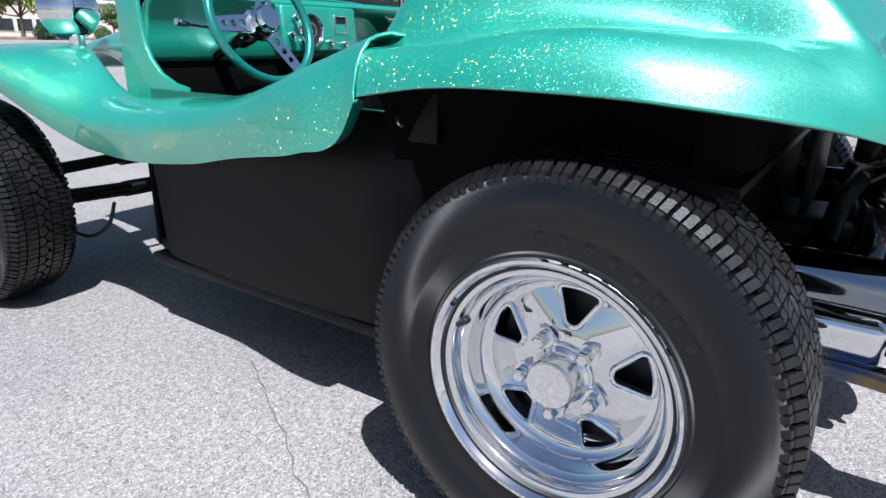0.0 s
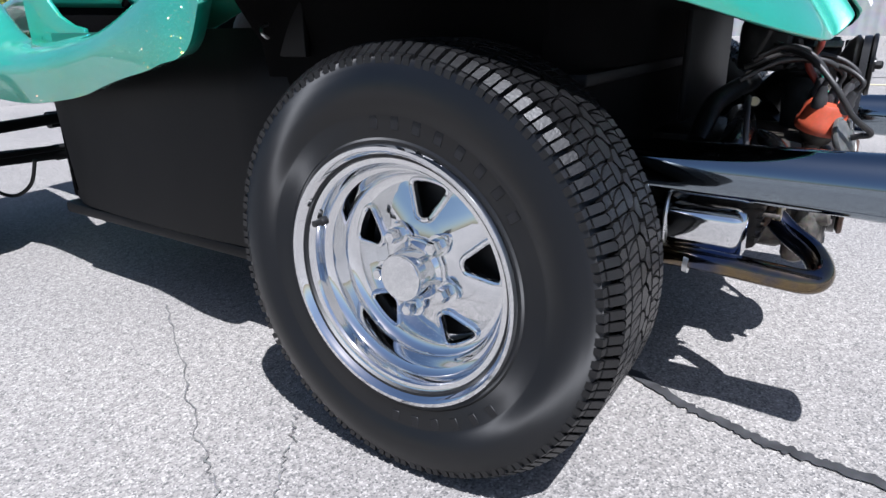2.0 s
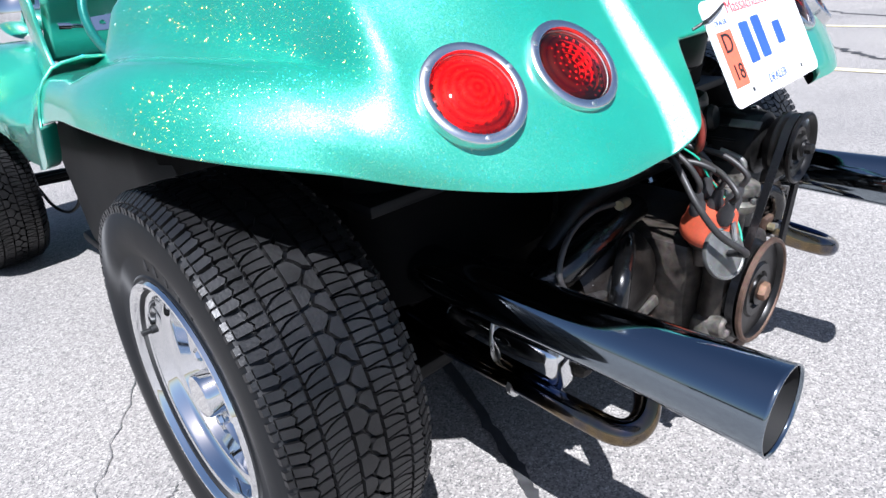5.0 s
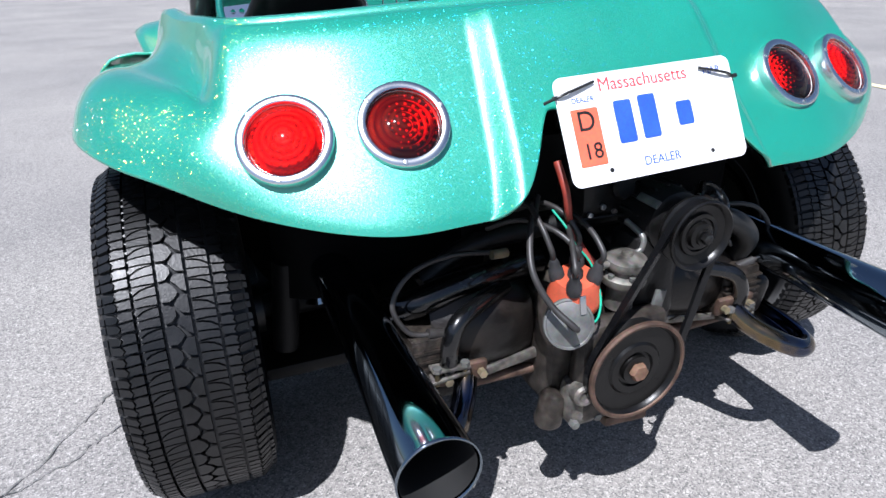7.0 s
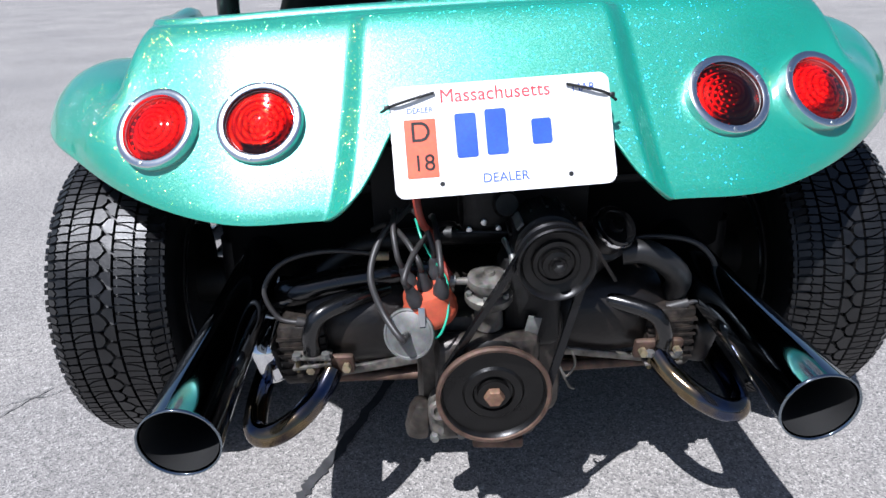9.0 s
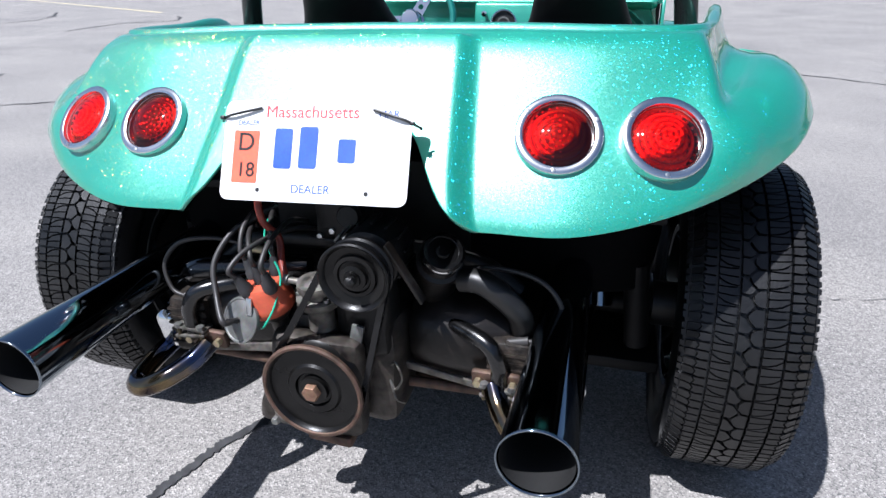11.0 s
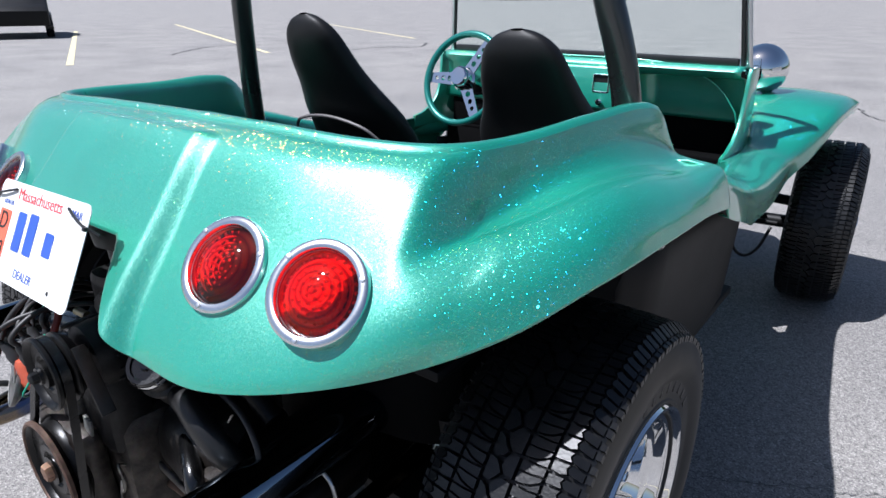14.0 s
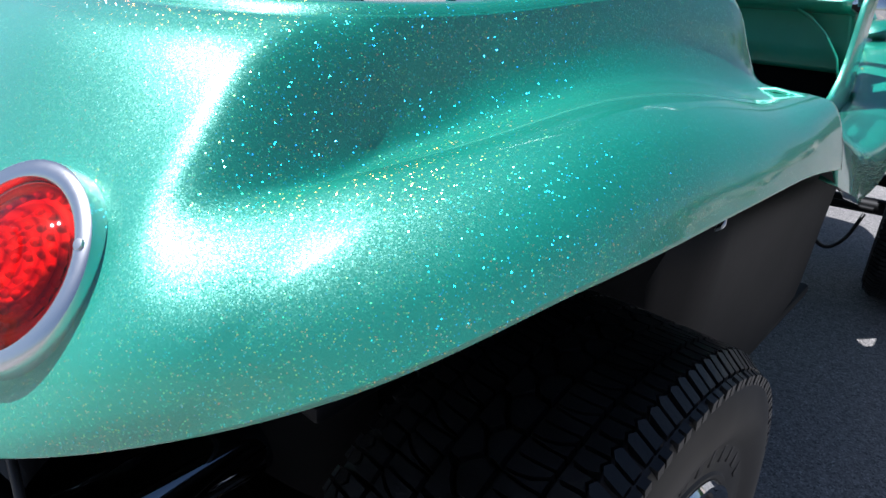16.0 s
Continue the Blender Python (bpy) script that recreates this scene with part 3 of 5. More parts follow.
# ---- wheels ----
def tread(R, half, pitch_count, deep):
    """Blocks of an all-terrain tread: bars on the shoulders, chevrons beside an interlocking middle rib."""
    bm = bmesh.new()
    da = 2 * math.pi / pitch_count

    def piece(poly, k):
        lo, hi = [], []
        cx, cv = sum(p[0] for p in poly) / len(poly), sum(p[1] for p in poly) / len(poly)
        for x, v in poly:
            x, v = cx + (x - cx) * 0.965, cv + (v - cv) * 0.915
            a = (k + v) * da
            drop = deep * 1.5 * ease(0.78, 1.03, abs(x) / half) + deep * 0.25 * (abs(x) / half) ** 2
            for ring, r, s in ((lo, R - deep - drop, 1.0), (hi, R - drop, 1.0)):
                ring.append(bm.verts.new((x * s, r * math.cos(a), r * math.sin(a))))
        bm.faces.new(hi)
        for i in range(len(lo)):
            j = (i + 1) % len(lo)
            bm.faces.new((lo[i], lo[j], hi[j], hi[i]))

    h = half
    for k in range(pitch_count):
        for side in (-1, 1):
            def row(points):
                piece([(side * h * x, v) for x, v in points], k)
            row([(0.575, 0.06), (0.70, 0.02), (0.775, 0.12), (0.745, 0.32), (0.775, 0.50), (0.575, 0.44)])
            row([(0.575, 0.52), (0.775, 0.58), (0.735, 0.78), (0.765, 0.96), (0.575, 0.92)])
            row([(0.795, 0.14), (0.95, 0.08), (0.95, 0.46), (0.80, 0.50), (0.768, 0.32)])
            row([(0.800, 0.58), (0.95, 0.54), (0.95, 0.92), (0.79, 0.96), (0.757, 0.78)])
            row([(0.965, 0.12), (1.03, 0.14), (1.03, 0.48), (0.965, 0.46)])
            row([(0.965, 0.54), (1.03, 0.56), (1.03, 0.88), (0.965, 0.86)])
            # curved teeth and the wedges between them
            row([(0.225, 0.03), (0.33, 0.06), (0.44, 0.16), (0.54, 0.38), (0.54, 0.05), (0.42, 0.01)])
            row([(0.225, 0.10), (0.32, 0.13), (0.43, 0.24), (0.53, 0.46), (0.54, 0.60), (0.38, 0.53), (0.225, 0.50)])
            row([(0.225, 0.56), (0.37, 0.58), (0.54, 0.66), (0.54, 0.98), (0.40, 0.94), (0.225, 0.96)])
        if k % 2:
            piece([(h * x, v) for x, v in ((-0.185, 0.04), (-0.08, 0.08), (-0.010, 0.34), (-0.010, 0.66), (-0.08, 0.92), (-0.185, 0.98))], k)
            piece([(h * x, v) for x, v in ((-0.185, 1.04), (-0.063, 1.00), (0.014, 1.25), (0.065, 1.58), (0.0, 1.86), (-0.063, 1.99), (-0.185, 1.96))], k)
            piece([(h * x, v) for x, v in ((0.185, 0.64), (0.08, 0.57), (0.030, 0.38), (-0.020, 0.12), (0.040, -0.16), (0.09, -0.34), (0.185, -0.30))], k)
            piece([(h * x, v) for x, v in ((0.185, 0.72), (0.08, 0.66), (0.020, 0.74), (-0.022, 0.96), (0.050, 1.18), (0.10, 1.46), (0.185, 1.62))], k)
    bmesh.ops.recalc_face_normals(bm, faces=bm.faces)
    return bm


def tyre_mesh(R, half, bead):
    deep = 0.011
    side = [(bead, half * 0.86), (bead + 0.004, half * 0.93), (bead + 0.013, half * 0.955), (bead + 0.021, half * 0.965), (bead + 0.024, half * 0.985), (bead + 0.027, half * 0.985), (bead + 0.030, half * 0.962)]
    # a lettered hollow, a rounded shoulder rising out of it, then the plain flank falling away to the tread
    side += [(bead + 0.046, half * 0.985), (bead + 0.060, half * 0.992), (bead + 0.0625, half * 1.000)]
    side += [(bead + 0.0625 + 0.030 * f, half * (1.000 + 0.098 * math.sin(0.5 * math.pi * f))) for f in (0.14, 0.28, 0.42, 0.57, 0.72, 0.86, 1.0)]
    edge, start = R - 0.034, bead + 0.0925
    side += [(start + (edge - start) * f, half * (1.098 - 0.050 * f * f)) for f in (0.25, 0.5, 0.75, 1.0)]
    side += [(R - 0.026, half * 1.022), (R - 0.020, half * 0.985), (R - deep - 0.006, half * 0.86), (R - deep - 0.001, half * 0.5), (R - deep, 0)]
    prof = [(r, -x) for r, x in side] + [(r, x) for r, x in reversed(side[:-1])]
    return lathe(prof, 144, caps=False)


def window_loop(angle, r_in, r_out, wide_in, wide_out, n=5):
    """A slot with rounded corners, as (y, z)."""
    raw = [(r_in, -wide_in), (r_out, -wide_out), (r_out + 0.006, 0), (r_out, wide_out), (r_in, wide_in)]
    out = []
    m = len(raw)
    for i in range(m):
        p, a, b = Vector(raw[i]), Vector(raw[i - 1]), Vector(raw[(i + 1) % m])
        c = min(0.020, 0.42 * min((a - p).length, (b - p).length))
        e, f = p + (a - p).normalized() * c, p + (b - p).normalized() * c
        for q in range(n + 1):
            w = q / n
            out.append((1 - w) ** 2 * e + 2 * w * (1 - w) * p + w * w * f)
    ca, sa = math.cos(angle), math.sin(angle)
    return [(v.x * ca - v.y * sa, v.x * sa + v.y * ca) for v in out]


def circle(r, n, phase=0.0):
    return [(r * math.cos(phase + 2 * math.pi * k / n), r * math.sin(phase + 2 * math.pi * k / n)) for k in range(n)]


def wheel(R, half, rim_r, dish, phase, name="wheel"):
    """A wheel with its axle along x and its face towards -x."""
    w = group(name, buggy)
    part("tyre", tyre_mesh(R, half, rim_r - 0.020), SIDEWALL, w, "black all-terrain tyre with blocky tread", angle=35)
    tagged(part("tread", tread(R, half, 2 * round(R * 94), 0.010), TREAD, w, "interlocking black tread blocks", angle=20), kind="stuff")
    lip = -half * 0.98
    d = lip + dish
    prof = [(rim_r - 0.012, lip + 0.012), (rim_r, lip + 0.006), (rim_r + 0.002, lip - 0.001), (rim_r - 0.001, lip - 0.006), (rim_r - 0.006, lip - 0.006), (rim_r - 0.010, lip - 0.002),
            (rim_r - 0.013, lip + 0.006), (rim_r - 0.020, lip + 0.011), (rim_r - 0.026, lip + 0.012), (rim_r - 0.029, lip + 0.016), (rim_r - 0.030, lip + 0.030), (rim_r - 0.033, lip + 0.036), (rim_r - 0.041, lip + 0.040),
            (rim_r - 0.043, lip + 0.046), (rim_r - 0.045, d - 0.018), (rim_r - 0.049, d - 0.008), (rim_r - 0.057, d - 0.003), (rim_r - 0.064, d - 0.001), (rim_r - 0.066, d + 0.01), (rim_r - 0.050, d + 0.05), (rim_r - 0.03, half * 0.9), (rim_r, half * 0.95)]
    part("rim", lathe(prof, 96, caps=False), CHROME, w, "polished chrome deep-dish rim")
    q = rim_r / 0.22
    holes = [window_loop(phase + 2 * math.pi * k / 5, 0.086 * q, 0.146 * q, 0.011 * q, 0.042 * q) for k in range(5)]
    face = slab(circle(rim_r - 0.056, 90), 0.016, 0.005, holes)
    for v in face.verts:
        v.co.x += d - 0.016 * ease(0.155 * q, 0.055, math.hypot(v.co.y, v.co.z))
    part("wheel_centre", face, CHROME, w, "chrome five-spoke wheel centre", angle=30)
    for hole in holes:
        loop = [(d - 0.001 - 0.016 * ease(0.155 * q, 0.055, math.hypot(y, z)), y, z) for y, z in hole]
        part("slot_lip", tube(loop + loop[:1], 0.0042, 8, smooth=False, caps=False), CHROME, w)
    star = []
    for i in range(100):
        a = 2 * math.pi * i / 100
        lobe = max(0.0, math.cos(5 * (a - phase - math.pi / 5)))
        r = (0.056 + 0.034 * lobe ** 1.4) * q
        star.append((r * math.cos(a), r * math.sin(a)))
    boss = slab(star, 0.012, 0.004)
    boss.transform(pose(d - 0.022, 0, 0))
    part("hub_boss", boss, CHROME, w, "raised star round the lug nuts", angle=30)
    cap = lathe([(0.045, d - 0.018), (0.045, d - 0.026), (0.040, d - 0.030), (0.037, d - 0.034), (0.037, d - 0.062), (0.034, d - 0.067), (0.0, d - 0.068)], 40)
    part("centre_cap", cap, CHROME, w, "chrome centre cap")
    for k in range(5):
        a = phase + math.pi / 5 + 2 * math.pi * k / 5
        y, z = 0.060 * math.cos(a), 0.060 * math.sin(a)
        nut = merged(lathe([(0.0165, d - 0.020), (0.0165, d - 0.026), (0.0, d - 0.027)], 20, pose(0, y, z)), lathe([(0.0115, d - 0.022), (0.0115, d - 0.042), (0.008, d - 0.048), (0.0, d - 0.049)], 6, pose(0, y, z)))
        part("lug_nut", nut, CHROME, w)
    part("brake_drum", lathe([(0.0, d + 0.03), (0.125, d + 0.03), (0.130, d + 0.035), (0.130, d + 0.09), (0.05, d + 0.095), (0.05, d + 0.16)], 48), DARK, w, "black brake drum")
    va = phase - 1.24
    vy, vz = (rim_r - 0.037) * math.cos(va), (rim_r - 0.037) * math.sin(va)
    part("valve", lathe([(0.0, lip - 0.006), (0.005, lip - 0.005), (0.005, lip + 0.008), (0.007, lip + 0.010), (0.007, lip + 0.02)], 12, pose(0, vy, vz)), DARK, w, "black tyre valve")
    return w


AXLE_Y = -0.085
REAR_R, REAR_HALF, REAR_Z = 0.328, 0.105, 0.328 + DROP
rear_left = wheel(REAR_R, REAR_HALF, 0.195, 0.080, 1.66)
rear_left.matrix_local = pose(-0.698, AXLE_Y, REAR_Z)
rear_right = copy_thing(rear_left, pose(0.695, AXLE_Y + 0.012, REAR_Z, 0, 0, 180))
front_left = wheel(0.306, 0.098, 0.192, 0.045, 0.4)
front_left.matrix_local = pose(-0.775, 1.82, 0.305 + DROP, 0, 0, 5)
copy_thing(front_left, pose(0.775, 1.84, 0.305 + DROP, 0, 0, 185))


# ---- tail lights, set on the tail's skin ----
def skin(x, z):
    """The place and the outward normal of the right half of the tail at that x and height."""
    best = min(((shell(k / 40, t / 60), k / 40, t / 60) for k in range(30, 160) for t in range(6, 58)), key=lambda c: (c[0].x - x) ** 2 + (c[0].z - z) ** 2)
    p, k, t = best
    n = (shell(k + 0.3, t) - shell(k - 0.3, t)).cross(shell(k, t + 0.06) - shell(k, t - 0.06)).normalized()
    return p, n if n.y < 0 else -n


BEZEL = lathe([(0.0655, -0.036), (0.0660, -0.004), (0.0652, 0.0005), (0.0630, 0.0022), (0.0560, 0.0026), (0.0538, 0.0016), (0.0528, -0.002), (0.0522, -0.012)], 64, caps=False)
LENS_PROFILE = [(0.0526, -0.0050), (0.0500, -0.0038), (0.0440, -0.0022), (0.0400, 0.0000), (0.0330, 0.0032), (0.0250, 0.0055), (0.0215, 0.0062), (0.0205, 0.0078), (0.0140, 0.0098), (0.0060, 0.0108), (0.0, 0.0110)]
BOWL = [(0.0522, -0.004), (0.0518, -0.010), (0.0480, -0.012)] + [(0.0450 - 0.0046 * k, -0.0080 if k % 2 else -0.0115) for k in range(9)] + [(0.0, -0.008)]


def beads():
    """Small prisms in rings on the back of the lens."""
    bms = []
    for r, count, size in ((0.008, 5, 0.0030), (0.017, 10, 0.0032), (0.026, 15, 0.0030), (0.0345, 18, 0.0030), (0.0465, 26, 0.0026)):
        for k in range(count):
            a = 2 * math.pi * k / count + 9 * r
            bms.append(lathe([(size, 0.0), (size * 0.8, size * 0.6), (size * 0.4, size * 0.95), (0.0, size)], 8, pose(-0.0100, r * math.cos(a), r * math.sin(a)), caps=False))
    return merged(*bms)


def tail_light(x, z):
    for sign in (-1, 1):
        p, n = skin(x + (0.006 if sign > 0 and x < 0.4 else -0.003), z)
        nn = Vector((sign * (n.x + 0.06), n.y, n.z)).normalized()
        m = Matrix.Translation(leaning(Vector((sign * p.x, p.y, p.z)), 2) + nn * (0.008 if x < 0.4 else 0.013)) @ nn.to_track_quat("X", "Z").to_matrix().to_4x4()
        g = group("tail_light", buggy, m)
        part("bezel", BEZEL.copy(), BEZEL_METAL, g, "bright metal bezel ring")
        part("lens", lathe(LENS_PROFILE, 64, caps=False), LENS, g, "clear red domed plastic lens")
        part("reflector", lathe(BOWL, 48, caps=False), LAMP_BOWL, g, "silvered ringed plate behind the lens")
        part("prism_ring", beads(), BEAD, g)
        for k in range(3):
            a = 0.4 + 2 * math.pi * k / 3
            part("screw", lathe([(0.0036, 0.001), (0.0033, 0.0038), (0.0, 0.0044)], 10, pose(0, 0.0592 * math.cos(a), 0.0592 * math.sin(a))), DULL_CHROME, g)


tail_light(0.353, 0.807)
tail_light(0.513, 0.797)

# ---- near-black sheet under the shell, in place of the shade there ----
def inside(k, t, gap):
    """A point under the skin, at that gap from it."""
    a, b_ = max(0.05, min(7.95, k)), max(0.02, min(0.98, t))
    n = (shell(a + 0.05, b_) - shell(a - 0.05, b_)).cross(shell(a, b_ + 0.02) - shell(a, b_ - 0.02)).normalized()
    p = shell(k, t)
    if n.dot(Vector((p.x, p.y - 0.15, 0.25))) > 0:
        n = -n
    return p + n * gap


def shade_rows(sign):
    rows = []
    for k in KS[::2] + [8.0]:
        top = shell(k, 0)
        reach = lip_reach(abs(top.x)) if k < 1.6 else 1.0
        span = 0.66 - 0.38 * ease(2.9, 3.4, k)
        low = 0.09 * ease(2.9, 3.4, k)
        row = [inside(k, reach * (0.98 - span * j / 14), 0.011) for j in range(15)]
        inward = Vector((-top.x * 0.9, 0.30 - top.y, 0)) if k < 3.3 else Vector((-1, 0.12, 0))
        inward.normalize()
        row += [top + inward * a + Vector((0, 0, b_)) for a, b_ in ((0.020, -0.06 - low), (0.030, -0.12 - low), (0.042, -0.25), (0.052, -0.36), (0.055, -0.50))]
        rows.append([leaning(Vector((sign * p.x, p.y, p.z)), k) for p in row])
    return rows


part("tail_shade_sheet", grid(list(reversed(shade_rows(-1)))[:-1] + shade_rows(1)), SHADE_BLACK, buggy, "near-black sheet standing in for shade under the tail", angle=80)
for sign in (-1, 1):
    arch = []
    for i in range(21):
        a = math.pi * i / 20
        y, z = 0.05 - 0.19 * math.cos(a), 0.66 + 0.19 * math.sin(a) ** 0.6
        arch.append([Vector((sign * x, y, z + dz)) for x, dz in ((0.545, 0.0), (0.515, 0.0), (0.482, -0.006), (0.470, -0.03), (0.468, -0.12))])
    part("inner_wheel_arch", grid(arch), PAINT, buggy, "green inner wheel arch")

# ---- tailpipes and headers ----
for sign in (-1, 1):
    X = 0.430 if sign < 0 else 0.385
    g = group("tailpipe", buggy)
    outer = tube([(sign * (X + 0.005), -0.10, 0.488), (sign * (X + 0.003), -0.30, 0.485), (sign * X, -0.55, 0.483), (sign * X, -0.69, 0.482), (sign * X, -0.780, 0.481)],
                 lambda u: 0.034 + 0.017 * u, 48, 48, caps=False)
    thick(part("pipe", outer, BLACK_CHROME, g, "black chrome tailpipe with a flared mouth"), 0.002, 1.0)
    part("pipe_lining", tube([(sign * X, -0.60, 0.483), (sign * X, -0.69, 0.482), (sign * X, -0.776, 0.481)], lambda u: 0.0440 + 0.0045 * u, 40, 8, caps=False), SOOT, g, "sooty inner wall of the pipe")
    part("baffle", lathe([(0.0440, -0.60), (0.0, -0.60)], 32, pose(sign * X, 0, 0.483) @ pose(0, 0, 0, 0, 0, 90), caps=False), SOOT, g, "sooty inside of the pipe")
    s = sign
    bend = [(s * 0.280, -0.505, 0.385), (s * 0.298, -0.535, 0.362), (s * 0.330, -0.575, 0.343), (s * 0.370, -0.592, 0.326), (s * 0.402, -0.578, 0.320),
            (s * 0.413, -0.525, 0.325), (s * 0.415, -0.42, 0.332), (s * 0.415, -0.25, 0.335), (s * 0.42, -0.10, 0.36)]
    part("header_pipe", tube(bend, 0.0195, 24, 72), STAINED, g, "heat-stained chrome header bend")
    part("pipe_clamp", tube([(s * 0.414, -0.405, 0.326), (s * 0.4143, -0.397, 0.3265)], 0.0225, 24, smooth=False), DULL_CHROME, g)
    part("header_collector", tube([(s * 0.445, -0.12, 0.36), (s * 0.44, -0.10, 0.42), (s * 0.435, -0.11, 0.475)], 0.03, 20, 12), BLACK_CHROME, g)

# ---- engine ----
engine = group("engine", buggy)


def put(name, bm, mat, label="", **kw):
    return part(name, bm, mat, engine, label, **kw)


def turned(profile, base, axis, segs=32):
    """A turned piece: profile (radius, height along axis) from base."""
    m = Matrix.Translation(base) @ Vector(axis).to_track_quat("X", "Z").to_matrix().to_4x4()
    return lathe(profile, segs, m, caps=False)


def rough(bm, amount, scale=25.0):
    for v in bm.verts:
        n = noise.noise_vector(v.co * scale)
        v.co += n * amount
    return bm


def casting(size, m, bevel, cuts=3, amount=0.004):
    bm = block(size, None, bevel)
    bmesh.ops.subdivide_edges(bm, edges=[e for e in bm.edges if e.calc_length() > 0.04], cuts=cuts, use_grid_fill=True)
    bm.transform(m)
    return rough(bm, amount)


put("crankcase", casting((0.25, 0.30, 0.22), pose(-0.01, -0.38, 0.385), 0.03), CASE, "grimy alloy crankcase")
put("timing_cover", casting((0.17, 0.05, 0.20), pose(-0.02, -0.555, 0.375), 0.02), CASE, "grey alloy timing cover")
put("oil_pump", casting((0.058, 0.05, 0.085), pose(-0.088, -0.550, 0.315), 0.016), CASE_LIGHT, "pale alloy oil pump body")
put("oil_strainer_boss", casting((0.042, 0.045, 0.075), pose(-0.135, -0.535, 0.298, 0, 14, 0), 0.016, 3, 0.006), CASE, "oil-browned boss of the crankcase")
put("drain_boss", turned([(0.020, 0.0), (0.019, 0.022), (0.015, 0.026), (0.010, 0.026), (0.009, 0.020), (0.0, 0.020)], (-0.098, -0.562, 0.345), (-0.1, -1, 0.15), 24), CASE_LIGHT, "threaded alloy boss")
for x, z in ((-0.066, 0.290), (-0.110, 0.286), (-0.070, 0.352)):
    put("pump_nut", turned([(0.0085, 0.0), (0.0085, 0.010), (0.0065, 0.013), (0.0, 0.013)], (x, -0.570, z), (0, -1, 0.1), 6), GREY_METAL, "dull steel nut")
put("sump_plate", casting((0.085, 0.07, 0.022), pose(-0.004, -0.545, 0.268), 0.006), RUST, "rusty steel sump bracket")
put("fan_tower", casting((0.10, 0.08, 0.17), pose(0.055, -0.50, 0.51), 0.02), DARK_CASE, "dark alternator stand")
put("front_tin", rough(block((0.40, 0.012, 0.20), pose(-0.005, -0.315, 0.62), 0.004), 0.002), BLACK, "black tin sheet behind the engine")
put("gearbox", casting((0.22, 0.34, 0.22), pose(0, -0.05, 0.36), 0.05), DARK_CASE, "dark gearbox casing")
for k in range(7):
    put("sump_bolt", lathe([(0.006, 0), (0.006, 0.008), (0.0, 0.009)], 6, pose(-0.075 + 0.02 * k if k < 4 else 0.02 + 0.015 * (k - 4), -0.584, 0.43 - 0.03 * (k % 4), 0, 0, -90)), DULL_CHROME)

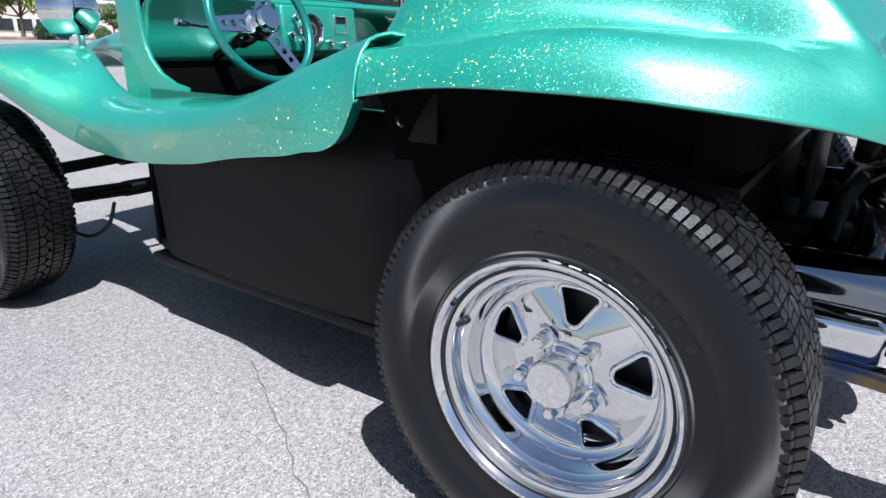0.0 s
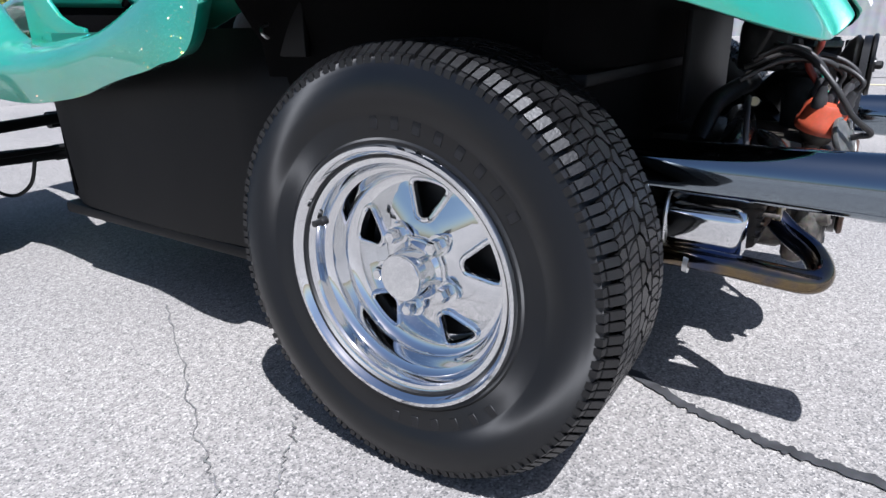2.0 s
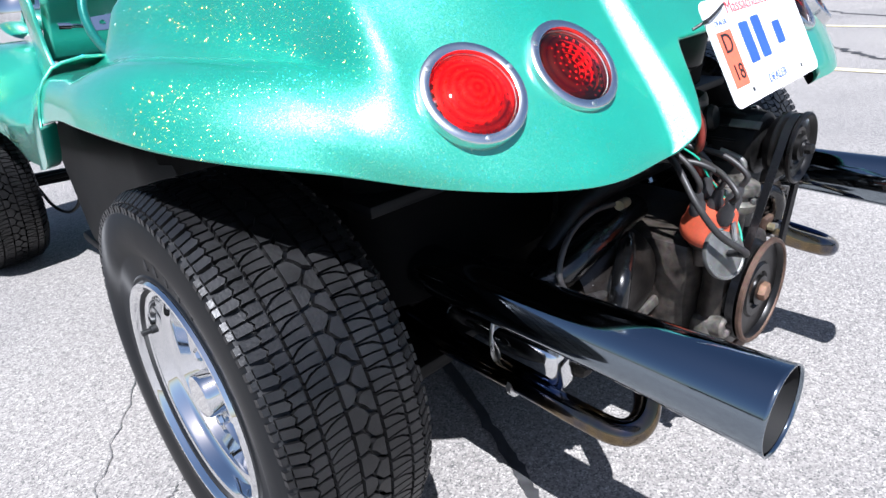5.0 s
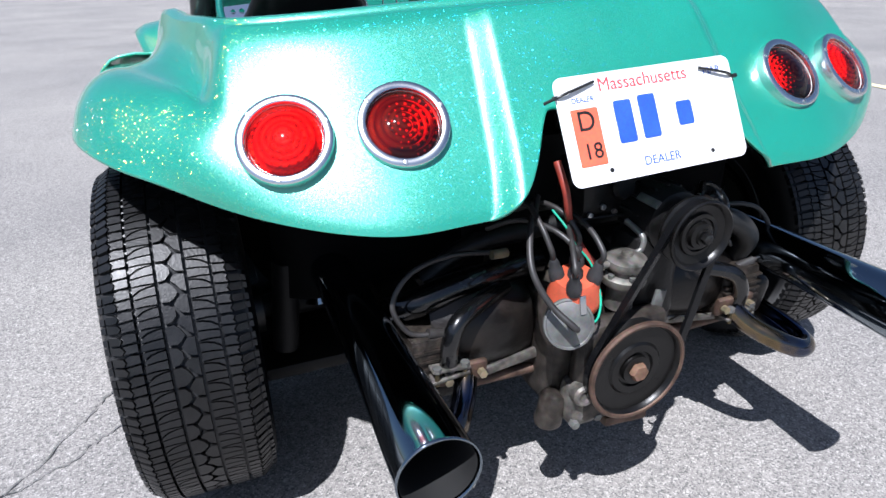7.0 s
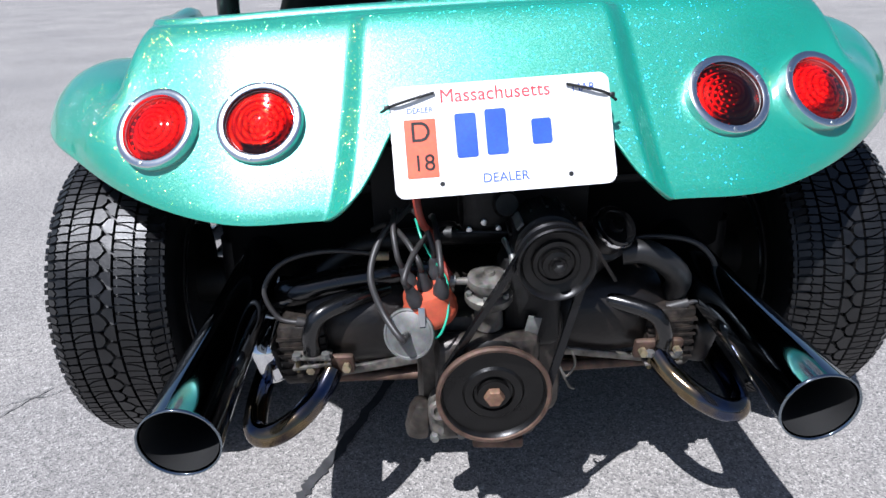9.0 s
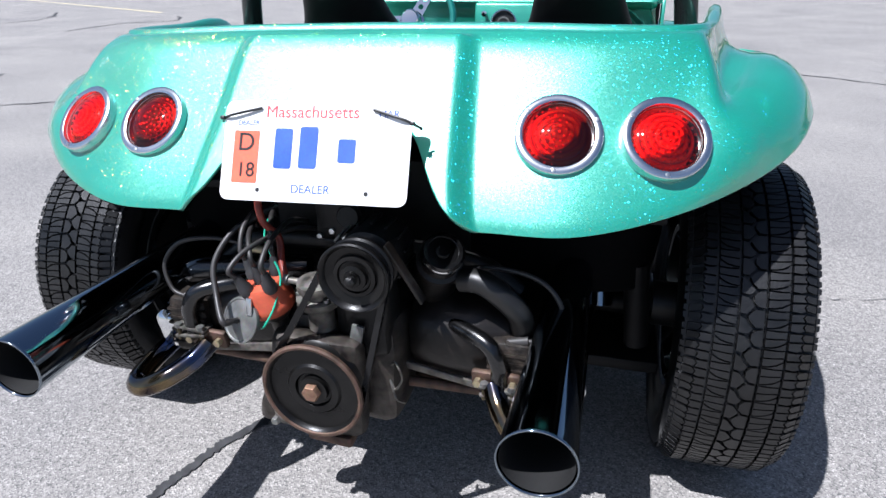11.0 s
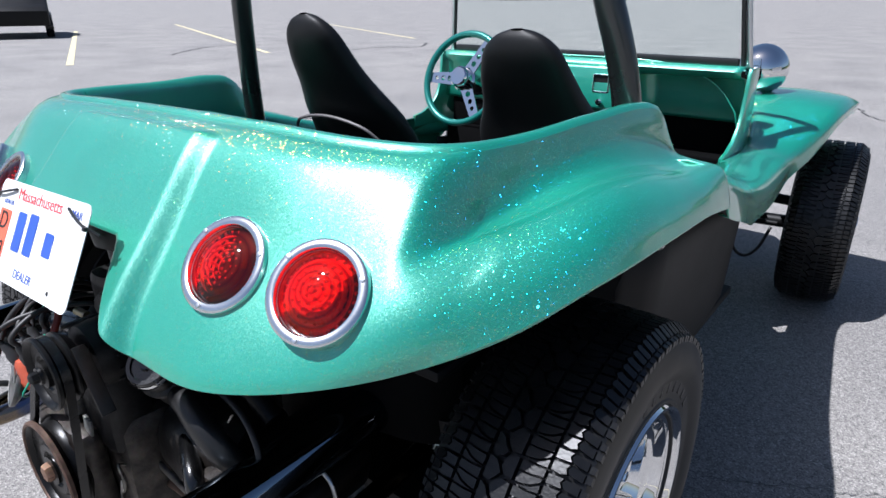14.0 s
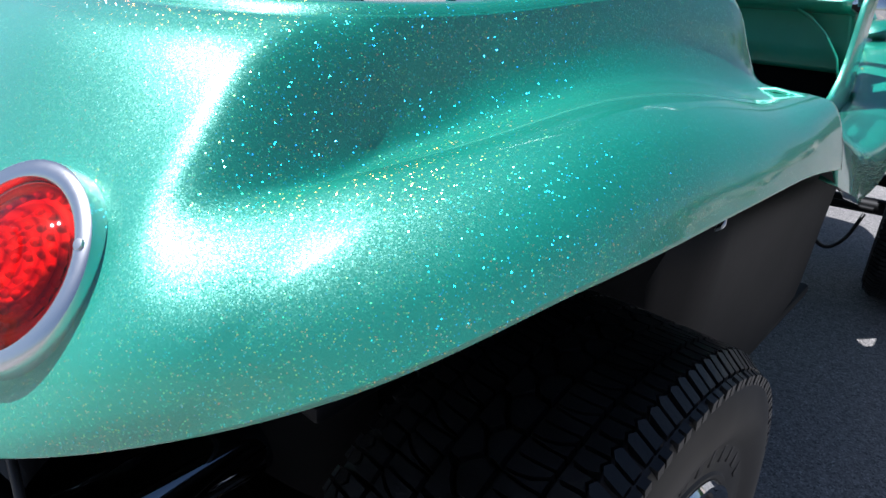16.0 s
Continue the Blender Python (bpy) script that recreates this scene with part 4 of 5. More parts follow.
for s in (-1, 1):
    cx = -0.01 + s * 0.215
    tin = tube([(cx - s * 0.075, -0.395, 0.430), (cx - s * 0.03, -0.40, 0.432), (cx + s * 0.03, -0.40, 0.432), (cx + s * 0.075, -0.39, 0.428)], lambda u: 0.083 + 0.007 * math.sin(math.pi * u), 32, 16)
    put("cylinder_tin", rough(tin, 0.003), BLACK_TIN, "black sheet tin round the cylinders")
    put("tin_skirt", rough(block((0.18, 0.010, 0.016), pose(cx - s * 0.005, -0.478, 0.368, 0, s * 9, 0), 0.003), 0.007, 40.0), CASE_LIGHT, "torn bare edge of the cylinder tin")
    put("pushrod_tube", tube([(s * 0.335 - 0.01, -0.455, 0.335), (s * 0.12 - 0.01, -0.465, 0.338)], 0.010, 14, smooth=False), RUST, "rusty pushrod tube")
    put("pushrod_tube", tube([(s * 0.335 - 0.01, -0.415, 0.315), (s * 0.12 - 0.01, -0.425, 0.320)], 0.010, 14, smooth=False), RUST, "rusty pushrod tube")
    put("cylinder_head", casting((0.085, 0.25, 0.12), pose(s * 0.318 - 0.01, -0.37, 0.405), 0.012), GRIME, "oil-caked cylinder head")
    for k in range(6):
        put("cooling_fin", rough(block((0.082, 0.252, 0.0045), pose(s * 0.318 - 0.01, -0.372, 0.368 + 0.015 * k)), 0.003, 60.0), GRIME)
    put("rocker_cover", block((0.050, 0.235, 0.085), pose(s * 0.385 - 0.01, -0.365, 0.378, 0, s * 14, 0), 0.020, 4), CHROME if s < 0 else BLACK_TIN, "chrome rocker cover" if s < 0 else "black rocker cover")
    put("cover_bail", tube([(s * 0.345, -0.36, 0.445), (s * 0.412, -0.36, 0.432), (s * 0.424, -0.36, 0.372), (s * 0.40, -0.36, 0.33), (s * 0.35, -0.36, 0.325)], 0.0035, 8, 24), DULL_CHROME)
    put("header_flange", casting((0.085, 0.014, 0.040), pose(s * 0.284, -0.500, 0.393, 12, 0, 0), 0.006, 2, 0.002), RUST, "rusty header flange")
    for d in (-0.030, 0.030):
        put("flange_nut", lathe([(0.0075, 0), (0.0075, 0.012), (0.0, 0.013)], 6, pose(s * 0.284 + d, -0.508, 0.393, 0, 0, -90)), BRASS)
    fx, low = (0.300, 0.0) if s < 0 else (0.300, -0.030)
    put("heat_riser", tube([(s * 0.170 - 0.01, -0.440, 0.500 + low), (s * 0.222 - 0.01, -0.472, 0.503 + low), (s * (fx - 0.022) - 0.01, -0.500, 0.492 + low), (s * (fx - 0.003) - 0.01, -0.508, 0.462 + low), (s * fx - 0.01, -0.505, 0.430 + low), (s * fx - 0.01, -0.502, 0.400 + low)],
                           0.0150, 18, 40), GLOSS_BLACK, "black heat riser pipe")
    # two-bolt clamp, bent and dirty, where the riser meets the header
    for dz, tilt in ((0.010, 6), (-0.004, -5)):
        put("riser_flange", rough(block((0.066, 0.034, 0.006), pose(s * fx - 0.01, -0.504, 0.406 + low + dz, 0, tilt, 0), 0.002), 0.003, 50.0), CASE_LIGHT, "bent dirty-silver clamp flange")
    for d in (-0.024, 0.024):
        put("clamp_bolt", tube([(s * fx - 0.01 + d, -0.516, 0.392 + low), (s * fx - 0.01 + d, -0.516, 0.426 + low)], 0.0042, 8, smooth=False), DULL_BRASS)
        put("clamp_nut", turned([(0.0078, 0.0), (0.0078, 0.008), (0.0, 0.009)], (s * fx - 0.01 + d, -0.516, 0.418 + low), (0, 0, 1), 6), GREY_METAL)
put("preheat_pipe", tube([(-0.10, -0.405, 0.522), (-0.18, -0.42, 0.520), (-0.27, -0.43, 0.512), (-0.335, -0.43, 0.498), (-0.370, -0.40, 0.475), (-0.378, -0.36, 0.43)], 0.025, 24, 40), GLOSS_BLACK, "thick black pipe across the engine")
put("breather_hose", tube([(0.215, -0.47, 0.565), (0.25, -0.478, 0.568), (0.285, -0.482, 0.55), (0.315, -0.475, 0.515), (0.32, -0.45, 0.47)], 0.021, 20, 32), HOSE, "grey-black rubber hose")

# crank pulley with its rusty rim
crank = (-0.014, -0.549, 0.388)
put("crank_pulley", turned([(0.030, 0.0), (0.070, 0.012), (0.0855, 0.026), (0.080, 0.034), (0.080, 0.042), (0.0900, 0.050), (0.0900, 0.056), (0.0865, 0.0575), (0.083, 0.055), (0.080, 0.047), (0.050, 0.045),
                            (0.046, 0.049), (0.034, 0.049), (0.031, 0.044), (0.026, 0.044), (0.024, 0.050), (0.0, 0.050)], crank, (0, -1, 0), 72), PULLEY, "black steel crank pulley")
put("pulley_rim", turned([(0.0905, 0.0495), (0.0925, 0.051), (0.0925, 0.0565), (0.0895, 0.0590), (0.0855, 0.0585), (0.0842, 0.0560)], crank, (0, -1, 0), 72), RUST, "rust-brown pulley rim")
put("crank_bolt", turned([(0.0165, 0.048), (0.0165, 0.060), (0.014, 0.064), (0.0, 0.065)], crank, (0, -1, 0), 6), RUST_LIGHT, "rusty crank bolt")
put("crank_washer", turned([(0.026, 0.049), (0.026, 0.0525), (0.018, 0.0535), (0.0, 0.0535)], crank, (0, -1, 0), 32), PULLEY)
# alternator
alt = (0.076, -0.546, 0.614)
put("alternator", turned([(0.0, -0.10), (0.044, -0.10), (0.053, -0.085), (0.055, -0.03), (0.052, -0.005), (0.040, 0.0), (0.0, 0.0)], alt, (0, -1, 0), 40), DARK_CASE, "dark alternator body")
for k in range(14):
    a = 2 * math.pi * k / 14
    put("alternator_rib", block((0.005, 0.05, 0.007), pose(alt[0] + 0.055 * math.sin(a), -0.49, alt[2] + 0.055 * math.cos(a), 0, math.degrees(a), 0), 0.002), DARK_CASE)
put("alternator_pulley", turned([(0.020, 0.0), (0.044, 0.010), (0.056, 0.024), (0.056, 0.028), (0.046, 0.036), (0.046, 0.044), (0.0585, 0.052), (0.0585, 0.057), (0.056, 0.059), (0.053, 0.057), (0.049, 0.050), (0.036, 0.046), (0.034, 0.050),
                                 (0.028, 0.051), (0.026, 0.048), (0.022, 0.048), (0.021, 0.056), (0.014, 0.058), (0.013, 0.062), (0.0, 0.062)], alt, (0, -1, 0), 56), PULLEY, "black stepped alternator pulley")
put("pulley_nut", turned([(0.009, 0.060), (0.009, 0.071), (0.006, 0.074), (0.0, 0.075)], alt, (0, -1, 0), 6), DARK_CASE)
put("alternator_bracket", block((0.014, 0.05, 0.004), pose(alt[0] - 0.046, -0.525, alt[2] + 0.040, 0, -48, 0), 0.001), GREY_METAL, "bare steel bracket on the alternator")
put("belt_guard", block((0.006, 0.022, 0.11), pose(alt[0] + 0.070, -0.56, alt[2] - 0.002, 0, -32, 0), 0.002), BLACK_TIN, "black stay beside the pulley")


def belt_rows():
    """The V-belt round both pulleys, in the plane of the grooves."""
    (x0, z0, r0), (x1, z1, r1) = (crank[0], crank[2], 0.0855), (alt[0], alt[2], 0.0495)
    d = math.hypot(x1 - x0, z1 - z0)
    base = math.atan2(z1 - z0, x1 - x0)
    off = math.acos((r0 - r1) / d)
    loop = [(x0 + r0 * math.cos(base + a), z0 + r0 * math.sin(base + a)) for a in (off + (2 * math.pi - 2 * off) * i / 40 for i in range(41))]
    loop += [(x1 + r1 * math.cos(base + a), z1 + r1 * math.sin(base + a)) for a in (-off + 2 * off * i / 28 for i in range(29))]
    n = len(loop)
    rows = []
    for i, (x, z) in enumerate(loop):
        (xa, za), (xb, zb) = loop[i - 1], loop[(i + 1) % n]
        t = Vector((xb - xa, zb - za)).normalized()
        nx, nz = t.y, -t.x
        rows.append([Vector((x + nx * o, y, z + nz * o)) for o, y in ((0.0055, -0.5815), (0.0055, -0.5945), (-0.005, -0.5915), (-0.005, -0.5845))])
    return rows + rows[:1]


put("drive_belt", grid(belt_rows(), closed=True), RUBBER, "black drive belt", angle=30)

# distributor, its leads and the vacuum can
lean = Vector((-0.16, -0.22, 1.0)).normalized()
base = Vector((-0.098, -0.528, 0.455))
put("distributor_body", turned([(0.016, 0.0), (0.016, 0.03), (0.026, 0.038), (0.030, 0.05), (0.030, 0.070)], base, lean), CASE, "alloy distributor body")
put("distributor_cap", turned([(0.041, 0.056), (0.043, 0.060), (0.043, 0.073), (0.040, 0.077), (0.037, 0.100), (0.031, 0.109), (0.0, 0.112)], base, lean, 40), CAP_RED, "brick-red distributor cap")
put("cap_clip", block((0.010, 0.004, 0.03), pose(-0.122, -0.588, 0.53, -12, 0, 0), 0.001), DULL_CHROME)
side, fore = lean.cross(Vector((0, 1, 0))).normalized(), lean.cross(Vector((1, 0, 0))).normalized()
ENDS = [(-0.165, -0.43, 0.640), (-0.150, -0.42, 0.630), (-0.10, -0.40, 0.615), (-0.06, -0.40, 0.60), (-0.20, -0.41, 0.60)]
for k in range(5):
    a = 2 * math.pi * k / 4 + 0.6
    away = (side * math.cos(a) + fore * math.sin(a)) * (1.0 if k < 4 else 0.0)
    foot = base + lean * 0.100 + away * 0.027
    up = (lean + away * 0.20).normalized()
    put("cap_tower", turned([(0.0100, -0.012), (0.0085, 0.010), (0.0, 0.010)], foot, up, 14), CAP_RED)
    put("lead_boot", turned([(0.0122, 0.002), (0.0125, 0.006), (0.0118, 0.020), (0.0088, 0.025), (0.0078, 0.036), (0.0055, 0.042), (0.0, 0.042)], foot, up, 18), BOOT, "dark grey rubber boot")
    tip = foot + up * 0.042
    end = Vector(ENDS[k])
    top = tip + up * 0.024 + (end - tip) * 0.24
    put("ignition_lead", tube([tip, tip + up * 0.020, top + Vector((0, 0, 0.016)), tip.lerp(end, 0.62) + Vector((0, 0, 0.035)), end], 0.0046, 10, 36), WIRE, "black ignition lead")
vac = Vector((-0.143, -0.585, 0.500))
vn = Vector((-0.30, -1.0, 0.42)).normalized()
put("vacuum_can", turned([(0.014, -0.016), (0.030, -0.010), (0.0395, -0.004), (0.0405, 0.0), (0.0395, 0.0035), (0.0365, 0.0040), (0.0350, 0.0025), (0.0330, 0.0030), (0.022, 0.0055), (0.012, 0.0065), (0.0, 0.007)], vac, vn, 48), GREY_METAL, "flat grey zinc vacuum can")
put("vacuum_nipple", turned([(0.0055, 0.010), (0.005, 0.030), (0.0, 0.030)], vac, vn, 12), DARK)
put("vacuum_hose", tube([vac + vn * 0.020, vac + vn * 0.040, (-0.180, -0.590, 0.545), (-0.196, -0.560, 0.590), (-0.180, -0.520, 0.632), (-0.150, -0.48, 0.650), (-0.13, -0.45, 0.66)], 0.0052, 12, 60), WIRE, "black vacuum hose")
# fuel pump
pump = Vector((-0.016, -0.535, 0.480))
put("fuel_pump", turned([(0.024, 0.0), (0.022, 0.03), (0.022, 0.042), (0.036, 0.048), (0.038, 0.052), (0.038, 0.062), (0.034, 0.065), (0.028, 0.067), (0.027, 0.076)], pump, (0, -0.1, 1)), CASE_LIGHT, "grimy alloy fuel pump")
put("pump_dome", turned([(0.027, 0.076), (0.033, 0.078), (0.0345, 0.083), (0.033, 0.091), (0.022, 0.095), (0.010, 0.097), (0.008, 0.102), (0.0, 0.103)], pump, (0, -0.1, 1)), CASE_LIGHT, "dull khaki-grey pump cover")
for k in range(6):
    a = 2 * math.pi * k / 6 + 0.3
    put("pump_screw", turned([(0.0050, 0.0), (0.0050, 0.006), (0.0, 0.007)], pump + Vector((0.0325 * math.cos(a), 0.0325 * math.sin(a) - 0.006, 0.063)), (0, -0.1, 1), 10), GREY_METAL)
put("pump_inlet", tube([pump + Vector((-0.030, -0.008, 0.084)), pump + Vector((-0.058, -0.008, 0.085))], 0.0060, 12, smooth=False), CASE_LIGHT)
put("hose_clip", tube([pump + Vector((-0.052, -0.008, 0.085)), pump + Vector((-0.060, -0.007, 0.086))], 0.0095, 14, smooth=False), GREY_METAL)
put("fuel_pipe", tube([pump + Vector((0.02, 0, 0.088)), pump + Vector((0.034, 0, 0.095)), pump + Vector((0.038, 0.005, 0.115)), pump + Vector((0.03, 0.04, 0.13))], 0.0055, 10, 24), GREY_METAL)
put("fuel_hose", tube([(-0.125, -0.495, 0.730), (-0.122, -0.520, 0.690), (-0.115, -0.520, 0.655), (-0.100, -0.505, 0.625), (-0.088, -0.525, 0.590), (-0.074, -0.542, 0.567)], 0.0062, 12, 40), RED_HOSE, "dark red fuel hose")
put("green_wire", tube([(-0.125, -0.49, 0.650), (-0.118, -0.52, 0.632), (-0.105, -0.53, 0.605), (-0.082, -0.545, 0.57), (-0.082, -0.575, 0.53), (-0.095, -0.59, 0.50), (-0.11, -0.58, 0.485)], 0.0018, 8, 40), GREEN_WIRE, "thin green wire")
put("lead_coupler", tube([(-0.205, -0.44, 0.565), (-0.175, -0.435, 0.562)], 0.008, 14, smooth=False), BRASS, "brass coupler")
# carburettor under the number plate
put("carburettor", casting((0.085, 0.09, 0.10), pose(-0.01, -0.42, 0.655), 0.015), DARK_CASE, "dark carburettor")
put("carburettor_throat", turned([(0.035, 0.0), (0.038, 0.04), (0.055, 0.05), (0.06, 0.09), (0.055, 0.10), (0.0, 0.10)], (-0.01, -0.40, 0.70), (0, 0, 1)), DARK, "black air filter")
put("manifold", tube([(-0.30, -0.37, 0.50), (-0.22, -0.375, 0.555), (-0.10, -0.39, 0.575), (0.0, -0.40, 0.58), (0.10, -0.39, 0.575), (0.22, -0.375, 0.555), (0.30, -0.37, 0.50)], 0.018, 16, 60), DARK_CASE, "dark intake manifold")
put("choke", turned([(0.020, 0.0), (0.022, 0.008), (0.018, 0.016), (0.0, 0.016)], (0.018, -0.465, 0.66), (0.1, -1, 0.2)), DARK_CASE)
for k in range(3):
    put("carburettor_screw", turned([(0.005, 0), (0.005, 0.006), (0.0, 0.007)], (-0.040 + 0.024 * k, -0.467, 0.618 + 0.012 * (k % 2)), (0, -1, 0.1), 8), DULL_CHROME)
put("linkage_rod", tube([(-0.06, -0.47, 0.615), (0.03, -0.475, 0.612), (0.05, -0.47, 0.60)], 0.003, 8, 12), DARK_CASE)
# oil filler
fil = Vector((0.1655, -0.448, 0.563))
fn = Vector((0.30, -0.60, 0.74)).normalized()
put("oil_filler", turned([(0.040, -0.05), (0.040, -0.01), (0.036, 0.02), (0.036, 0.032), (0.040, 0.034), (0.040, 0.044), (0.033, 0.048), (0.031, 0.060), (0.031, 0.075)], fil, fn), BLACK_TIN, "black oil filler neck")
put("filler_cap", turned([(0.034, 0.070), (0.035, 0.074), (0.035, 0.086), (0.032, 0.090), (0.026, 0.090), (0.025, 0.087), (0.012, 0.087), (0.010, 0.092), (0.0, 0.093)], fil, fn, 40), GLOSS_BLACK, "glossy black filler cap")
put("filler_band", turned([(0.0362, 0.073), (0.0370, 0.075), (0.0370, 0.083), (0.0362, 0.085)], fil, fn, 40), CHROME, "bright metal band round the cap")
put("filler_pipe", tube([fil + Vector((0.03, -0.02, 0.0)), fil + Vector((0.06, -0.03, 0.012))], 0.009, 12, smooth=False), DARK_CASE)
for s, label in ((-1, "black plug lead on the near cylinders"), (1, "black plug lead looping to the head")):
    put("plug_lead", tube([(s * 0.20, -0.43, 0.565), (s * 0.28, -0.44, 0.578), (s * 0.350, -0.45, 0.565), (s * 0.385, -0.46, 0.52), (s * 0.365, -0.475, 0.475), (s * 0.325, -0.480, 0.465)], 0.0045, 10, 48), WIRE, label)
    put("plug_cap", tube([(s * 0.335, -0.480, 0.468), (s * 0.300, -0.478, 0.458)], 0.009, 14, smooth=False), WIRE, "black spark plug cap")
put("lifting_hook", tube([(0.105, -0.53, 0.415), (0.118, -0.545, 0.43), (0.128, -0.545, 0.40), (0.115, -0.545, 0.375), (0.105, -0.54, 0.39), (0.118, -0.55, 0.36), (0.130, -0.54, 0.345)], 0.0022, 8, 40), CASE_LIGHT, "twisted bare wire")
put("timing_bracket", block((0.022, 0.006, 0.05), pose(0.052, -0.552, 0.475, 0, 12, 0), 0.002), GREY_METAL, "bare steel bracket")

# ---- axles and rear suspension ----
for s in (-1, 1):
    part("trailing_arm", tube([(s * 0.30, 0.28, 0.30), (s * 0.45, 0.10, 0.32), (s * 0.58, AXLE_Y, 0.355)], 0.035, 16, 16), BLACK, buggy, "black trailing arm")
    part("half_shaft", tube([(s * 0.10, AXLE_Y, 0.36), (s * 0.62, AXLE_Y, 0.355)], 0.028, 16, smooth=False), BLACK, buggy, "black half shaft")
    shock = group("shock_absorber", buggy)
    part("damper_tube", tube([(s * 0.53, -0.16, 0.30), (s * 0.51, -0.18, 0.50)], 0.026, 20, smooth=False), BLACK, shock, "black damper tube")
    part("damper_rod", tube([(s * 0.51, -0.18, 0.50), (s * 0.50, -0.19, 0.66)], 0.010, 12, smooth=False), DULL_BRASS, shock, "gold-tinted damper rod")

# ---- number plate ----
PX = Vector((1.0, 0.005, 0.038)).normalized()
PU = Vector((0.0, 0.45, 0.893))
PN = PX.cross(PU).normalized()                       # points to the rear and up
PU = PN.cross(PX).normalized()
plate_m = Matrix.Translation((0.002, -0.548, 0.793)) @ Matrix((PX, PU, PN)).transposed().to_4x4()
plate = group("number_plate", buggy, plate_m)
turn_flat = Matrix(((0, 1, 0, 0), (0, 0, 1, 0), (1, 0, 0, 0), (0, 0, 0, 1)))       # slab axes (thick, w, h) to plate axes


def flat(outline, z, depth, holes=()):
    bm = slab(outline, depth, 0.0, holes)
    bm.transform(Matrix.Translation((0, 0, z)) @ turn_flat)
    return bm


part("sheet", flat(rounded(0.308, 0.156, 0.014), -0.0012, 0.0012), PLATE_WHITE, plate, "white aluminium plate sheet", smooth=False)


def words(text, size, x, y, mat, parent, z=0.0004, slant=0.0, m=None, name="lettering"):
    cu = bpy.data.curves.new(name, "FONT")
    cu.body, cu.size, cu.align_x, cu.align_y, cu.extrude, cu.shear = text, size, "CENTER", "CENTER", 0.0003, slant
    tmp = new(name, cu)
    me = bpy.data.meshes.new_from_object(tmp)
    bpy.data.objects.remove(tmp)
    me.materials.clear()
    me.materials.append(mat)
    return part(name, me, mat, parent, "", m=pose(x, y, z) if m is None else m)


words("Massachusetts", 0.027, -0.006, 0.060, PLATE_RED, plate)
words("DEALER", 0.0185, 0.0, -0.058, PLATE_BLUE, plate)
words("DEALER", 0.0105, -0.112, 0.043, PLATE_BLUE, plate)
words("MAR", 0.016, 0.118, 0.058, PLATE_BLUE, plate)
# the plate's number as plain bars
for x, w, h, y in ((-0.050, 0.030, 0.062, 0.004), (-0.008, 0.030, 0.064, 0.006), (0.055, 0.028, 0.036, 0.002)):
    part("number_bar", flat(rounded(w, h, 0.004, 4, x, y), 0.0, 0.0006), PLATE_BLUE, plate, "plain blue bar", smooth=False)
part("sticker", flat(rounded(0.044, 0.082, 0.002, 3, -0.1135, -0.010), 0.0, 0.0004), STICKER, plate, "orange-red sticker", smooth=False)
words("D", 0.040, -0.1135, 0.012, DARK, plate, z=0.0008)
words("18", 0.032, -0.1115, -0.031, DARK, plate, z=0.0008)
for x in (-0.0885, 0.0905):
    part("bolt_hole", flat(circle(0.0035, 16), 0.0, 0.0005), DARK, plate, m=pose(x, -0.061, 0))
for x0, y0, x1, y1, x2, y2 in ((-0.166, 0.048, -0.148, 0.052, -0.090, 0.066), (0.166, 0.040, 0.146, 0.048, 0.094, 0.064)):
    part("cable_tie", tube([(x0, y0, -0.012), (x1, y1, 0.004), ((x1 + x2) / 2, (y1 + y2) / 2, 0.005), (x2, y2, 0.0025)], 0.0022, 8, 24), DARK, plate, "black cable tie")
    part("tie_head", block((0.007, 0.006, 0.005), pose((x1 + x0) / 2, (y0 + y1) / 2, 0.004), 0.001), DARK, plate)

# ---- dash, gauges, steering ----
dash = group("dashboard", buggy, pose(0, -0.235, 0.02))
rows = []
for i in range(45):
    x = -0.550 + 1.10 * i / 44
    deep = 0.085 * ease(0.205, 0.245, x)
    rows.append([Vector((x * (1 + e), y + (deep if z < 0.88 else 0.0), z)) for y, z, e in ((1.480, 0.918, 0.02), (1.432, 0.915, 0.01), (1.424, 0.905, 0.0), (1.430, 0.892, 0.0), (1.448, 0.875, 0.0), (1.455, 0.80, 0.02), (1.450, 0.752, 0.03), (1.458, 0.742, 0.03), (1.50, 0.742, 0.03))])
thick(part("dash_panel", grid(rows), PAINT, dash, "green dash panel", angle=60), 0.004)
part("gauge_panel", block((0.335, 0.060, 0.142), pose(0.040, 1.425, 0.827, -6, 0, 0), 0.010, 3), PAINT, dash, "raised green instrument panel")
for s in (-1, 1):
    # the edge of the cockpit sweeps down from the cowl to the side band
    cheek = [(1.520, 0.915), (1.435, 0.915), (1.424, 0.900), (1.420, 0.850), (1.410, 0.790), (1.390, 0.748), (1.355, 0.715), (1.30, 0.692), (1.25, 0.684), (1.25, 0.640), (1.520, 0.640)]
    bm = slab(cheek, 0.012, 0.003)
    bm.transform(pose(s * 0.574 - 0.006, 0, 0))
    part("dash_cheek", bm, PAINT, dash, "green side of the cowl", angle=30)
part("speedometer", turned([(0.050, 0.0), (0.052, 0.008), (0.048, 0.012), (0.044, 0.008), (0.043, 0.003)], (-0.012, 1.397, 0.826), (0, -1, 0.1), 48), CHROME, dash, "chrome speedometer ring")
part("speedometer_face", turned([(0.044, 0.0), (0.044, 0.003), (0.0, 0.003)], (-0.012, 1.397, 0.826), (0, -1, 0.1), 40), DARK, dash, "black dial")
